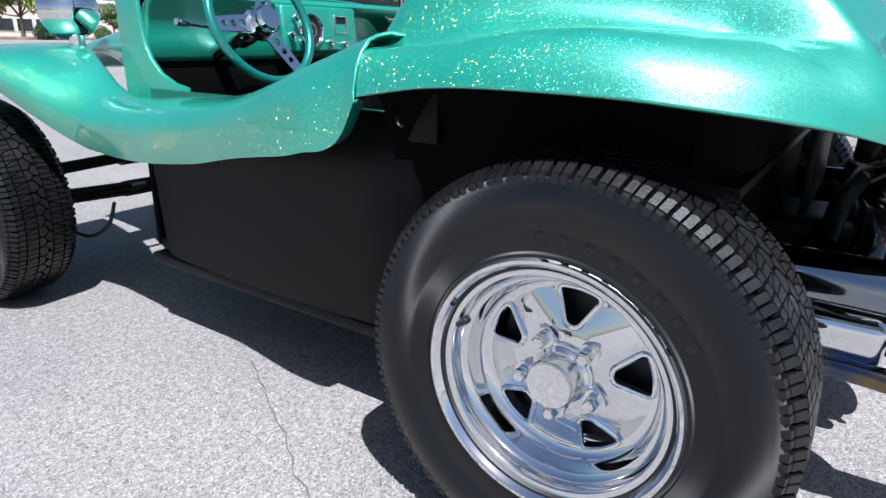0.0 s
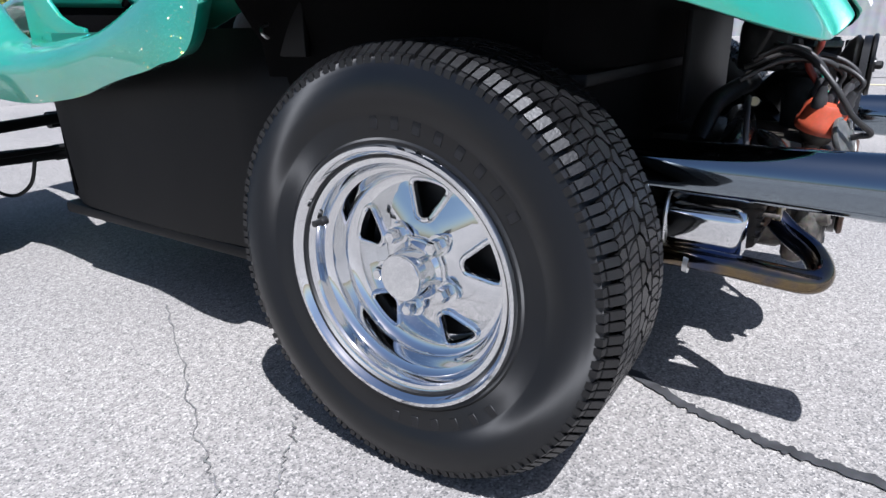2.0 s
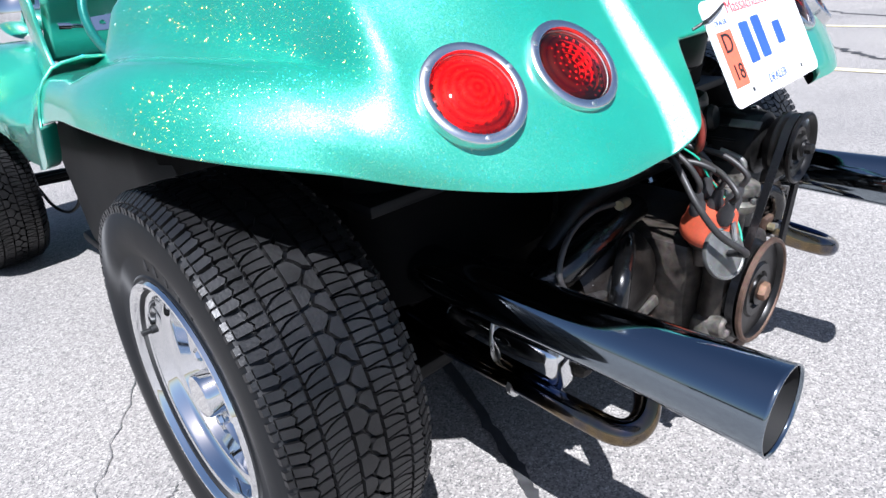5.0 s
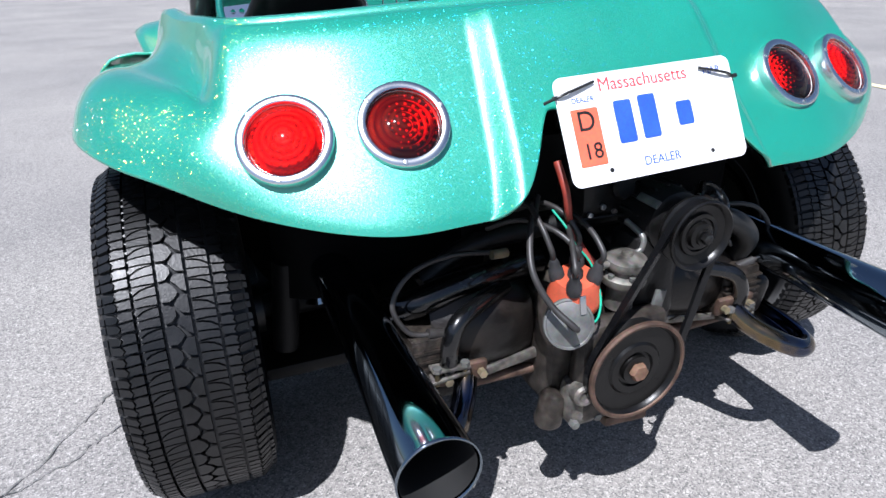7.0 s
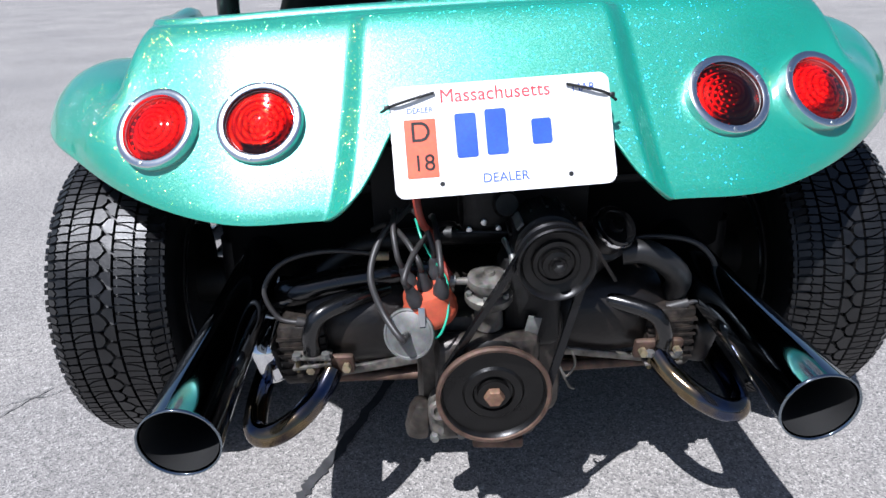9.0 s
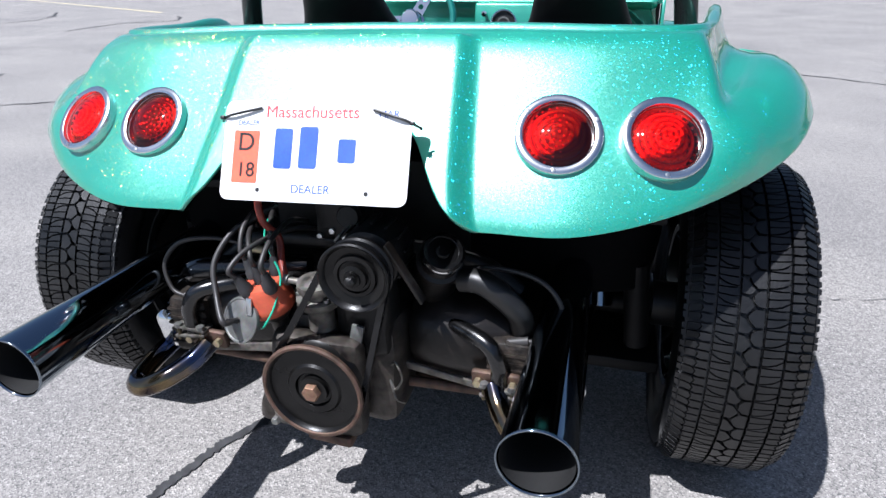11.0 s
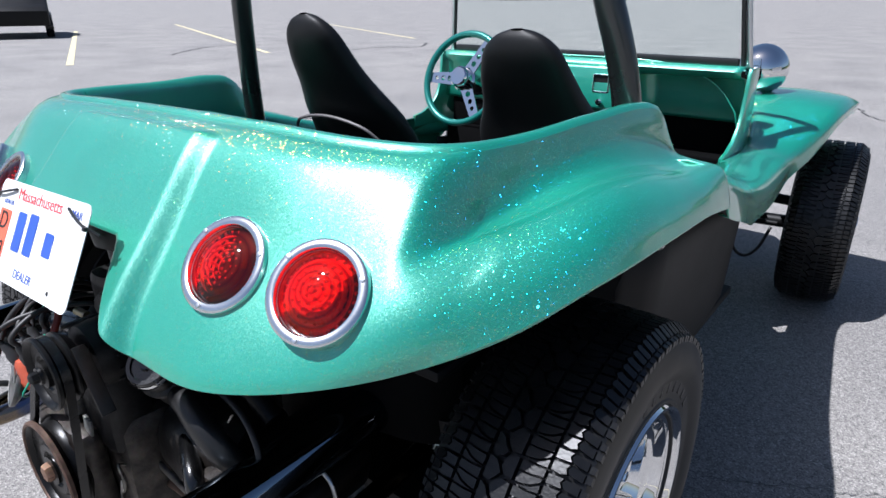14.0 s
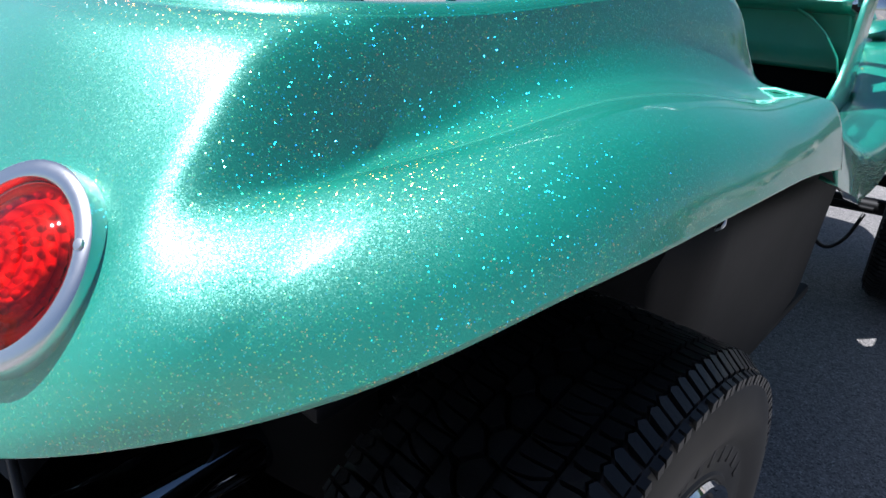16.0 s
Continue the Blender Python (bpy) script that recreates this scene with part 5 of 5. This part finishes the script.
part("dial_arc", turned([(0.026, 0.0035), (0.026, 0.0042), (0.019, 0.0042), (0.019, 0.0035)], (-0.012, 1.397, 0.826), (0, -1, 0.1), 40), GREY_METAL, dash)
part("dial_hub", turned([(0.006, 0.003), (0.005, 0.007), (0.0, 0.007)], (-0.012, 1.397, 0.826), (0, -1, 0.1), 12), CHROME, dash)
meter = slab(rounded(0.060, 0.062, 0.006), 0.012, 0.002, [rounded(0.048, 0.050, 0.003)])
meter.transform(pose(0.125, 1.392, 0.845, 0, 0, 0) @ pose(0, 0, 0, 0, 0, 90))
part("meter_frame", meter, CHROME, dash, "chrome square meter frame")
part("meter_face", block((0.052, 0.006, 0.054), pose(0.125, 1.400, 0.845)), DARK, dash, "black meter face")
for x, z in ((-0.085, 0.862), (-0.062, 0.792), (0.062, 0.790), (0.130, 0.785), (-0.105, 0.81)):
    part("dash_knob", turned([(0.007, 0.0), (0.005, 0.006), (0.011, 0.012), (0.011, 0.020), (0.0, 0.022)], (x, 1.394, z), (0, -1, 0.05), 16), CHROME, dash, "chrome knob")

steer_c = Vector((-0.335, 1.02, 0.858))
steer_n = Vector((0.0, -0.93, 0.36)).normalized()
steer_m = Matrix.Translation(steer_c) @ steer_n.to_track_quat("X", "Z").to_matrix().to_4x4()
steer = group("steering_wheel", buggy, steer_m)
part("rim", tube([(0.012, 0.160 * math.cos(a), 0.160 * math.sin(a)) for a in (2 * math.pi * i / 64 for i in range(65))], 0.0125, 16, smooth=False, caps=False), STEER_GREEN, steer, "green metalflake wheel rim")
for a in (math.radians(62), math.radians(182), math.radians(302)):
    outline = [(0.028, -0.024), (0.150, -0.018), (0.150, 0.018), (0.028, 0.024)]
    holes = [[(r + w * math.cos(b), w * math.sin(b)) for b in (2 * math.pi * i / 14 for i in range(14))] for r, w in ((0.062, 0.010), (0.092, 0.009), (0.120, 0.008))]
    bm = slab(outline, 0.004, 0.0, holes)
    bm.transform(Matrix.Translation((0.004, 0, 0)) @ Matrix.Rotation(a, 4, "X"))
    part("spoke", bm, CHROME, steer, "chrome drilled spoke", smooth=False)
part("hub", lathe([(0.0, 0.050), (0.030, 0.048), (0.037, 0.040), (0.038, 0.012), (0.046, 0.004), (0.046, -0.006), (0.030, -0.02), (0.022, -0.05), (0.022, -0.22)], 32), CHROME, steer, "chrome hub")
part("stalk", merged(tube([(-0.05, -0.03, 0.0), (-0.05, -0.15, 0.012), (-0.05, -0.185, 0.016)], 0.0055, 10, 12), tube([(-0.05, -0.185, 0.016), (-0.05, -0.215, 0.019)], 0.009, 10, smooth=False)), CHROME, steer, "chrome indicator stalk")
part("column_shroud", lathe([(0.030, -0.03), (0.034, -0.05), (0.034, -0.09), (0.026, -0.11)], 24), CHROME, steer)

# ---- windshield ----
screen = group("windshield", buggy, pose(0, -0.255, 0.02))
for s in (-1, 1):
    part("side_post", tube([(s * 0.559, 1.503, 0.905), (s * 0.556, 1.500, 0.92), (s * 0.525, 1.47, 1.15), (s * 0.505, 1.44, 1.38)], 0.011, 10, 24), DULL_CHROME, screen, "bright metal side post")
    part("post_rubber", tube([(s * 0.541, 1.490, 0.92), (s * 0.514, 1.46, 1.15), (s * 0.494, 1.43, 1.38)], 0.006, 8, 24), DARK, screen, "black rubber strip")
part("bottom_rail", block((1.06, 0.022, 0.026), pose(0, 1.492, 0.928), 0.006), DARK, screen, "black rubber bottom rail")
part("top_rail", tube([(-0.505, 1.44, 1.38), (0.505, 1.44, 1.38)], 0.011, 10, smooth=False), DULL_CHROME, screen)
pane = grid([[Vector((x * (0.525 if z < 1 else 0.495), y, z)) for x in (-1, 1)] for y, z in ((1.490, 0.935), (1.438, 1.375))])
glass = thick(part("pane", pane, GLASS, screen, "clear windshield glass"), 0.005, 0)
glass.visible_shadow = False

# ---- seats and roll bar ----
def seat(x, dz):
    """A high-backed bucket seat."""
    g = group("seat", buggy, pose(x, 0, 0))
    rows = []
    spine = [(0.60, 0.46, 0.215, 0.055), (0.535, 0.58, 0.215, 0.075), (0.475, 0.70, 0.212, 0.080), (0.420, 0.81, 0.190, 0.075), (0.365, 0.91, 0.135, 0.070), (0.325, 0.98, 0.108, 0.062), (0.298, 1.03, 0.086, 0.050), (0.285, 1.058, 0.055, 0.030), (0.280, 1.070, 0.015, 0.008)]
    for i in range(33):
        p = curve([(q[0], q[1], q[2]) for q in spine], i / 32)
        th = curve([(q[3], 0, 0) for q in spine], i / 32).x
        row = []
        for j in range(28):
            a = 2 * math.pi * j / 28
            ca, sa = math.cos(a), math.sin(a)
            px = p.z * math.copysign(abs(ca) ** 0.75, ca)
            wing = 0.045 * (abs(px) / 0.21) ** 2 * (1 - i / 40)
            py = p.x + th * 0.55 * math.copysign(abs(sa) ** 0.7, sa) + wing
            row.append(Vector((px, py, p.y + dz * i / 32 + 0.25 * th * sa)))
        rows.append(row)
    bm = rough(grid(rows, closed=True), 0.005, 9.0)
    part("backrest", bm, VINYL, g, "black vinyl high backrest")
    part("cushion", block((0.42, 0.46, 0.15), pose(0, 0.80, 0.42, 8, 0, 0), 0.05, 4), VINYL, g, "black vinyl cushion")
    part("piping", tube([(-0.185, 0.385, 0.745), (-0.13, 0.352, 0.80), (0.0, 0.340, 0.822), (0.13, 0.352, 0.80), (0.185, 0.385, 0.745)], 0.0045, 8, 32), PIPING, g, "pale seam piping")
    part("map_pocket", rough(block((0.20, 0.018, 0.10), pose(0, 0.396, 0.70, 27, 0, 0), 0.008), 0.003), VINYL, g, "black pocket on the seat back")
    return g


seat(0.325, 0.0)
seat(-0.320, 0.022)
roll = group("roll_bar", buggy)
part("hoop", tube([(-0.575, 0.295, 0.72), (-0.575, 0.285, 0.82), (-0.560, 0.27, 0.98), (-0.532, 0.25, 1.14), (-0.50, 0.235, 1.27), (-0.43, 0.23, 1.34), (-0.25, 0.225, 1.365), (0.0, 0.225, 1.37),
                   (0.25, 0.225, 1.345), (0.38, 0.23, 1.29), (0.492, 0.235, 1.23), (0.538, 0.25, 1.11), (0.570, 0.27, 0.98), (0.588, 0.285, 0.82), (0.588, 0.29, 0.72)], 0.027, 20, 120), BLACK_TUBE, roll, "black roll hoop")
for s in (-1, 1):
    part("foot_plate", block((0.11, 0.11, 0.008), pose(s * 0.540, 0.29, 0.715), 0.002), BLACK_TUBE, roll)

# ---- headlights and front end ----
for s in (-1, 1):
    g = group("headlight", buggy)
    part("bucket", turned([(0.0, -0.086), (0.037, -0.080), (0.064, -0.061), (0.080, -0.029), (0.085, 0.0), (0.088, 0.010), (0.085, 0.018), (0.079, 0.020)], (s * 0.500, 1.69, 0.892), (0, 1, 0), 48), CHROME, g, "chrome headlight bucket")
    part("lamp_glass", turned([(0.080, 0.016), (0.070, 0.026), (0.041, 0.034), (0.0, 0.038)], (s * 0.500, 1.69, 0.892), (0, 1, 0), 48), GLASS, g, "clear headlight glass")
    part("lamp_bowl", turned([(0.077, 0.013), (0.049, -0.025), (0.0, -0.05)], (s * 0.500, 1.69, 0.892), (0, 1, 0), 32), CHROME, g)
    part("stem", tube([(s * 0.500, 1.665, 0.84), (s * 0.500, 1.67, 0.77)], 0.022, 16, smooth=False), CHROME, g, "chrome stem")
    part("front_arm", tube([(s * 0.25, 1.89, 0.27), (s * 0.66, 1.885, 0.29)], 0.026, 14, smooth=False), BLACK, buggy, "black suspension arm")
    part("front_arm", tube([(s * 0.25, 1.86, 0.40), (s * 0.66, 1.875, 0.38)], 0.020, 14, smooth=False), BLACK, buggy, "black suspension arm")
    part("tie_rod", tube([(s * 0.10, 1.75, 0.31), (s * 0.64, 1.77, 0.31)], 0.010, 10, smooth=False), BLACK, buggy)
    part("brake_hose", tube([(s * 0.62, 1.77, 0.29), (s * 0.60, 1.71, 0.22), (s * 0.57, 1.64, 0.20), (s * 0.54, 1.58, 0.24), (s * 0.53, 1.54, 0.32)], 0.006, 10, 36), DARK, buggy, "black brake hose")
    part("clip_eye", tube([(s * 0.655, 0.285, 0.705), (s * 0.672, 0.280, 0.700), (s * 0.676, 0.275, 0.690), (s * 0.668, 0.272, 0.683)], 0.003, 8, 16), DULL_CHROME, buggy, "small steel eye bolt")
    part("panel_bolt", turned([(0.006, 0), (0.006, 0.005), (0.0, 0.006)], (s * 0.645, 0.325, 0.722), (s, 0, 0), 12), DULL_CHROME, buggy)
part("front_beam", merged(tube([(-0.30, 1.9, 0.27), (0.30, 1.9, 0.27)], 0.03, 16, smooth=False), tube([(-0.30, 1.9, 0.39), (0.30, 1.9, 0.39)], 0.03, 16, smooth=False)), BLACK, buggy, "black twin-tube front beam")
part("gear_lever", tube([(0.0, 0.98, 0.30), (0.0, 0.96, 0.50), (0.0, 0.90, 0.66)], 0.007, 10, 12), CHROME, buggy, "chrome gear lever")
part("gear_knob", turned([(0.0, -0.02), (0.018, -0.010), (0.022, 0.004), (0.016, 0.018), (0.0, 0.022)], (0.0, 0.897, 0.672), (0, -0.3, 1), 20), PLATE_WHITE, buggy, "white gear knob")
part("cockpit_floor", block((1.10, 1.1, 0.01), pose(0, 0.68, 0.290), 0.002), BLACK, buggy, "black cockpit floor")
# inner walls wear the green that is darkened for shade
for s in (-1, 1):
    part("cockpit_wall", block((0.012, 0.80, 0.40), pose(s * 0.578, 0.77, 0.495, 0, 0, 0), 0.003), PAINT_SHADED, buggy, "inner cockpit wall, its green darkened for shade")

# ---- marks on the tyres: plain raised bars in place of the maker's lettering ----
def bars(w, R, half, count, start, step):
    for k in range(count):
        a = start + step * k
        bm = block((0.0020, 0.013, 0.018), None, 0.0008, 1)
        bm.transform(pose(-half * 0.986, 0, 0) @ Matrix.Rotation(a, 4, "X") @ pose(0, 0, 0.2255))
        part("sidewall_mark", bm, RUBBER_MARK, w, "plain raised rubber bar")


for w in (rear_left, rear_right):
    bars(w, REAR_R, REAR_HALF, 8, -0.10, 0.155)
    bars(w, REAR_R, REAR_HALF, 6, 2.35, 0.165)

# ---- ground marks ----
def strip(points, width, z, wobble=0.0, seed=0, wander=0.0):
    """A painted or tarred line along points, with an uneven edge."""
    rnd = random.Random(seed)
    n = 22 * (len(points) - 1)
    drift = 0.0
    pts = [curve([(x, y, 0) for x, y in points], i / n) for i in range(n + 1)]
    rows = []
    for i, p in enumerate(pts):
        t = (pts[min(n, i + 1)] - pts[max(0, i - 1)]).normalized()
        side = Vector((-t.y, t.x, 0))
        a, b = width / 2 * (1 + wobble * rnd.uniform(-1, 1)), width / 2 * (1 + wobble * rnd.uniform(-1, 1))
        drift = 0.6 * drift + rnd.uniform(-1, 1) * wander
        shift = side * (wobble * width * rnd.uniform(-0.5, 0.5) + drift)
        rows.append([Vector((p.x, p.y, z)) + shift - side * a, Vector((p.x, p.y, z)) + shift + side * b])
    return grid(rows)


def ground_mark(name, points, width, mat, label, wobble=0.0, seed=0, z=0.004, wander=0.0):
    ob = part(name, strip(points, width, z, wobble, seed, wander), mat, None, smooth=False)
    return tagged(ob, label, name.replace("_", " "), kind="structure")


TAR_LABEL, CRACK_LABEL, LINE_LABEL = "dark tar-filled seam in the asphalt", "thin dark crack in the asphalt", "worn pale yellow parking line on asphalt"
ground_mark("tar_seam", [(-0.10, 0.25), (-0.323, -0.304), (-0.384, -0.447), (-0.414, -0.576), (-0.425, -0.725), (-0.45, -1.2), (-0.60, -2.2)], 0.024, TAR, TAR_LABEL, 0.25, 1, wander=0.003)
for i, pts in enumerate(([(-0.658, 0.798), (-0.913, 0.302), (-1.037, 0.06), (-1.25, -0.3)], [(-0.80, 0.15), (-0.904, 0.062), (-1.015, -0.031), (-1.24, -0.15), (-1.8, -0.30)],
                         [(0.60, 0.50), (0.783, 0.56), (1.038, 0.705), (1.22, 0.78), (1.9, 0.97)], [(-0.575, 8.53), (0.0, 7.5), (0.44, 6.53), (1.449, 6.2), (3.0, 5.2)],
                         [(-6.58, 2.27), (-5.47, 2.23), (-4.6, 2.6), (-3.8, 3.2)], [(-4.72, 1.33), (-5.03, 1.87), (-5.6, 2.6), (-6.2, 4.0)],
                         [(2.9, -0.35), (2.3, -0.5), (1.97, -0.73), (1.8, -1.3)], [(-9.9, 8.4), (-10.2, 10.1), (-9.6, 11.0), (-10.4, 12.2)], [(-12, 6), (-13.5, 8), (-13, 10.5), (-15, 13)],
                         [(6.0, 1.6), (5.2, 1.0), (4.6, 0.2), (4.9, -0.9)], [(8.5, 2.4), (7.6, 0.9), (7.9, -0.8)])):
    ground_mark("asphalt_crack", pts, 0.003 if i < 3 else 0.022 if i < 7 else 0.06, CRACK if i < 3 else TAR, CRACK_LABEL, 0.9, 10 + i, wander=0.007 if i < 3 else 0.02)
for i, (a, b, w) in enumerate((((-10.9, 7.6), (-26.9, 14.2), 0.12), ((-11.9, 13.4), (-24.0, 19.8), 0.12), ((-11.3, 3.74), (-23.8, 8.8), 0.12),
                               ((6.80, 3.5), (6.75, -3.5), 0.11), ((4.19, 3.5), (4.22, -3.5), 0.11), ((1.97, 0.30), (2.0, -3.5), 0.10), ((18.8, 6.0), (18.6, -6.0), 0.11))):
    mid = ((a[0] + b[0]) / 2, (a[1] + b[1]) / 2)
    ground_mark("parking_line", [a, mid, b], w, LINE_PAINT, LINE_LABEL, 0.08, 40 + i, 0.005)


# ---- far buildings, trees and a parked car ----
def facade(name, label, x0, y0, x1, y1, h, wall, windows, roof_h=0.4):
    """A long flat-roofed building; its front runs from (x0, y0) to (x1, y1)."""
    g = group(name, None, pose(x0, y0, 0, 0, 0, math.degrees(math.atan2(y1 - y0, x1 - x0))))
    tagged(g, label, "building")
    length = math.hypot(x1 - x0, y1 - y0)
    body = block((length, 12.0, h), pose(length / 2, 6.15, h / 2))
    part("wall", body, wall, g, smooth=False)
    part("roof", block((length + 0.6, 12.6, roof_h), pose(length / 2, 6.15, h + roof_h / 2), 0.05), ROOF, g, "pale flat roof edge", smooth=False)
    for x, z, w, hh in windows:
        win = part("window", slab(rounded(w + 0.2, hh + 0.2, 0.02, 1), 0.06, 0.0, [rounded(w, hh, 0.01, 1)]), ROOF, g, "pale window frame", m=pose(x, 0.10, z) @ pose(0, 0, 0, 0, 0, 90), smooth=False)
        part("pane", block((w, 0.03, hh), pose(-0.02, 0, 0, 0, 0, 90)), DARK_GLASS, win, "dark glass", smooth=False)
    return g


facade("office_building", "long low cream office building with dark windows behind shrubs", 20.0, 86.0, 62.0, 78.0, 4.1, CREAM,
       [(2.0 + 1.9 * k, 1.5, 1.5, 1.3) for k in range(8)] + [(23.0, 2.1, 1.1, 1.5), (27.6, 2.1, 1.1, 1.5), (33.0, 2.1, 1.1, 1.5), (37.5, 2.1, 1.1, 1.5)])
facade("warehouse", "grey ribbed metal warehouse wall beyond the parking lines", 30.0, 16.0, 29.0, -14.0, 6.0, GREY_WALL, [], 0.3)


def leaf_mesh(name, centres, size, count, seed, mat):
    """A crown of many small leaf clumps spread through several overlapping lobes."""
    rnd = random.Random(seed)
    verts, faces = [], []
    for _ in range(count):
        (cx, cy, cz), r = rnd.choice(centres)
        d = Vector((rnd.gauss(0, 1), rnd.gauss(0, 1), rnd.gauss(0, 1))).normalized() * r * rnd.uniform(0.55, 1.05)
        c = Vector((cx, cy, cz)) + d
        q = Euler((rnd.uniform(0, 6.28), rnd.uniform(0, 6.28), rnd.uniform(0, 6.28))).to_matrix()
        s = size * rnd.uniform(0.6, 1.4)
        k = len(verts)
        for px, py in ((-1, 0), (0, -0.55), (1, 0), (0, 0.55)):
            verts.append(c + q @ Vector((px * s, py * s, 0.15 * s * (px * px))))
        faces.append((k, k + 1, k + 2, k + 3))
    me = bpy.data.meshes.new(name)
    me.from_pydata(verts, [], faces)
    me.materials.append(mat)
    return me


def tree(x, y, h, spread, seed, mat, label):
    rnd = random.Random(seed)
    g = group("tree", None, pose(x, y, 0))
    tagged(g, label, "tree")
    part("trunk", tube([(0, 0, -0.1), (0.05 * h * rnd.uniform(-1, 1), 0, 0.3 * h), (0.06 * h * rnd.uniform(-1, 1), 0.05, 0.62 * h)], lambda u: 0.035 * h * (1 - 0.7 * u), 8, 10), BARK, g, "brown bark")
    lobes = []
    for k in range(7):
        a = 2 * math.pi * k / 7 + rnd.uniform(-0.4, 0.4)
        r = spread * rnd.uniform(0.35, 0.75)
        c = (r * math.cos(a), r * math.sin(a), h * rnd.uniform(0.45, 0.85))
        lobes.append((c, spread * rnd.uniform(0.30, 0.5)))
        part("limb", tube([(0, 0, 0.32 * h), (c[0] * 0.5, c[1] * 0.5, c[2] * 0.75), c], lambda u: 0.014 * h * (1 - 0.8 * u), 6, 8), BARK, g)
    lobes.append(((0, 0, 0.85 * h), spread * 0.5))
    part("crown", leaf_mesh("crown", lobes, 0.035 * h, 2600, seed, mat), mat, g)
    return g


def shrub(x, y, r, seed, mat, label):
    g = group("shrub", None, pose(x, y, 0))
    tagged(g, label, "shrub")
    part("stems", tube([(0, 0, -0.05), (0.02, 0, r * 0.6)], 0.05, 6, 4, smooth=False), BARK, g)
    part("foliage", leaf_mesh("foliage", [((0, 0, r * 0.75), r * 0.75), ((r * 0.35, 0, r * 0.6), r * 0.6), ((-r * 0.35, 0, r * 0.6), r * 0.6)], 0.10, 1500, seed, mat), mat, g)


tree(27.5, 75.0, 7.0, 4.0, 5, LEAF_LIME, "yellow-green leafy tree in front of the cream building")
tree(20.5, 74.0, 3.2, 1.2, 6, LEAF_DARK, "small dark green tree by the building")
tree(35.5, 72.0, 3.6, 1.6, 7, LEAF_MID, "small leafy green tree by the building wall")
tree(52.0, 66.0, 5.5, 3.2, 8, LEAF_LIME, "pale green leafy tree beyond the car park")
for i, (x, y, r, mat) in enumerate(((33.2, 70.0, 1.0, LEAF_MID), (38.2, 69.0, 1.4, LEAF_MID), (30.0, 71.0, 1.3, LEAF_DARK), (28.2, 71.5, 1.2, LEAF_DARK))):
    shrub(x, y, r, 60 + i, mat, "rounded clipped shrub beside the car park kerb")
bed = part("planting_bed", rough(block((46.0, 8.0, 0.3), pose(41.0, 74.0, 0.10, 0, 0, -10.8), 0.1), 0.05), MULCH, None)
tagged(bed, "raised brown planting bed before the building", "planting bed", kind="structure")
woods = []
rnd = random.Random(3)
for k in range(150):
    a = radians(2 + 133 * k / 149 + rnd.uniform(-0.6, 0.6))
    d = rnd.uniform(112, 150)
    woods.append(((d * math.sin(a), d * math.cos(a), rnd.uniform(3.0, 9.0)), rnd.uniform(3.5, 6.5)))
wood = part("far_woods", leaf_mesh("far_woods", woods, 0.75, 42000, 9, LEAF_DARK), LEAF_DARK, None)
tagged(wood, "dark green woods standing behind the car park", "woods", kind="stuff")


def parked_car(x, y, turn):
    g = group("parked_car", None, pose(x, y, 0, 0, 0, turn))
    tagged(g, "black parked car at the far side of the lot", "car")
    shape = [(-2.2, 0.35), (-2.2, 0.75), (-2.0, 0.88), (-1.2, 0.95), (-0.5, 1.42), (0.9, 1.44), (1.7, 1.0), (2.15, 0.92), (2.25, 0.6), (2.2, 0.35)]
    bm = slab(shape, 1.75, 0.08)
    bm.transform(pose(-0.875, 0, 0))
    part("body", bm, CAR_BLACK, g, "glossy black bodywork")
    for s in (-1, 1):
        win = slab([(-1.0, 1.0), (-0.45, 1.36), (0.85, 1.38), (1.4, 1.02)], 0.012)
        win.transform(pose(s * 0.880 - 0.006, 0, 0))
        part("side_window", win, DARK_GLASS, g)
        for wy in (-1.4, 1.4):
            wheel_ob = part("wheel", lathe([(0.20, -0.11), (0.32, -0.10), (0.33, 0.0), (0.32, 0.10), (0.20, 0.11), (0.0, 0.09)], 24, pose(s * 0.82, wy, 0.33)), RUBBER, g, "black road wheel")
    return g


parked_car(-22.3, 6.6, 70)
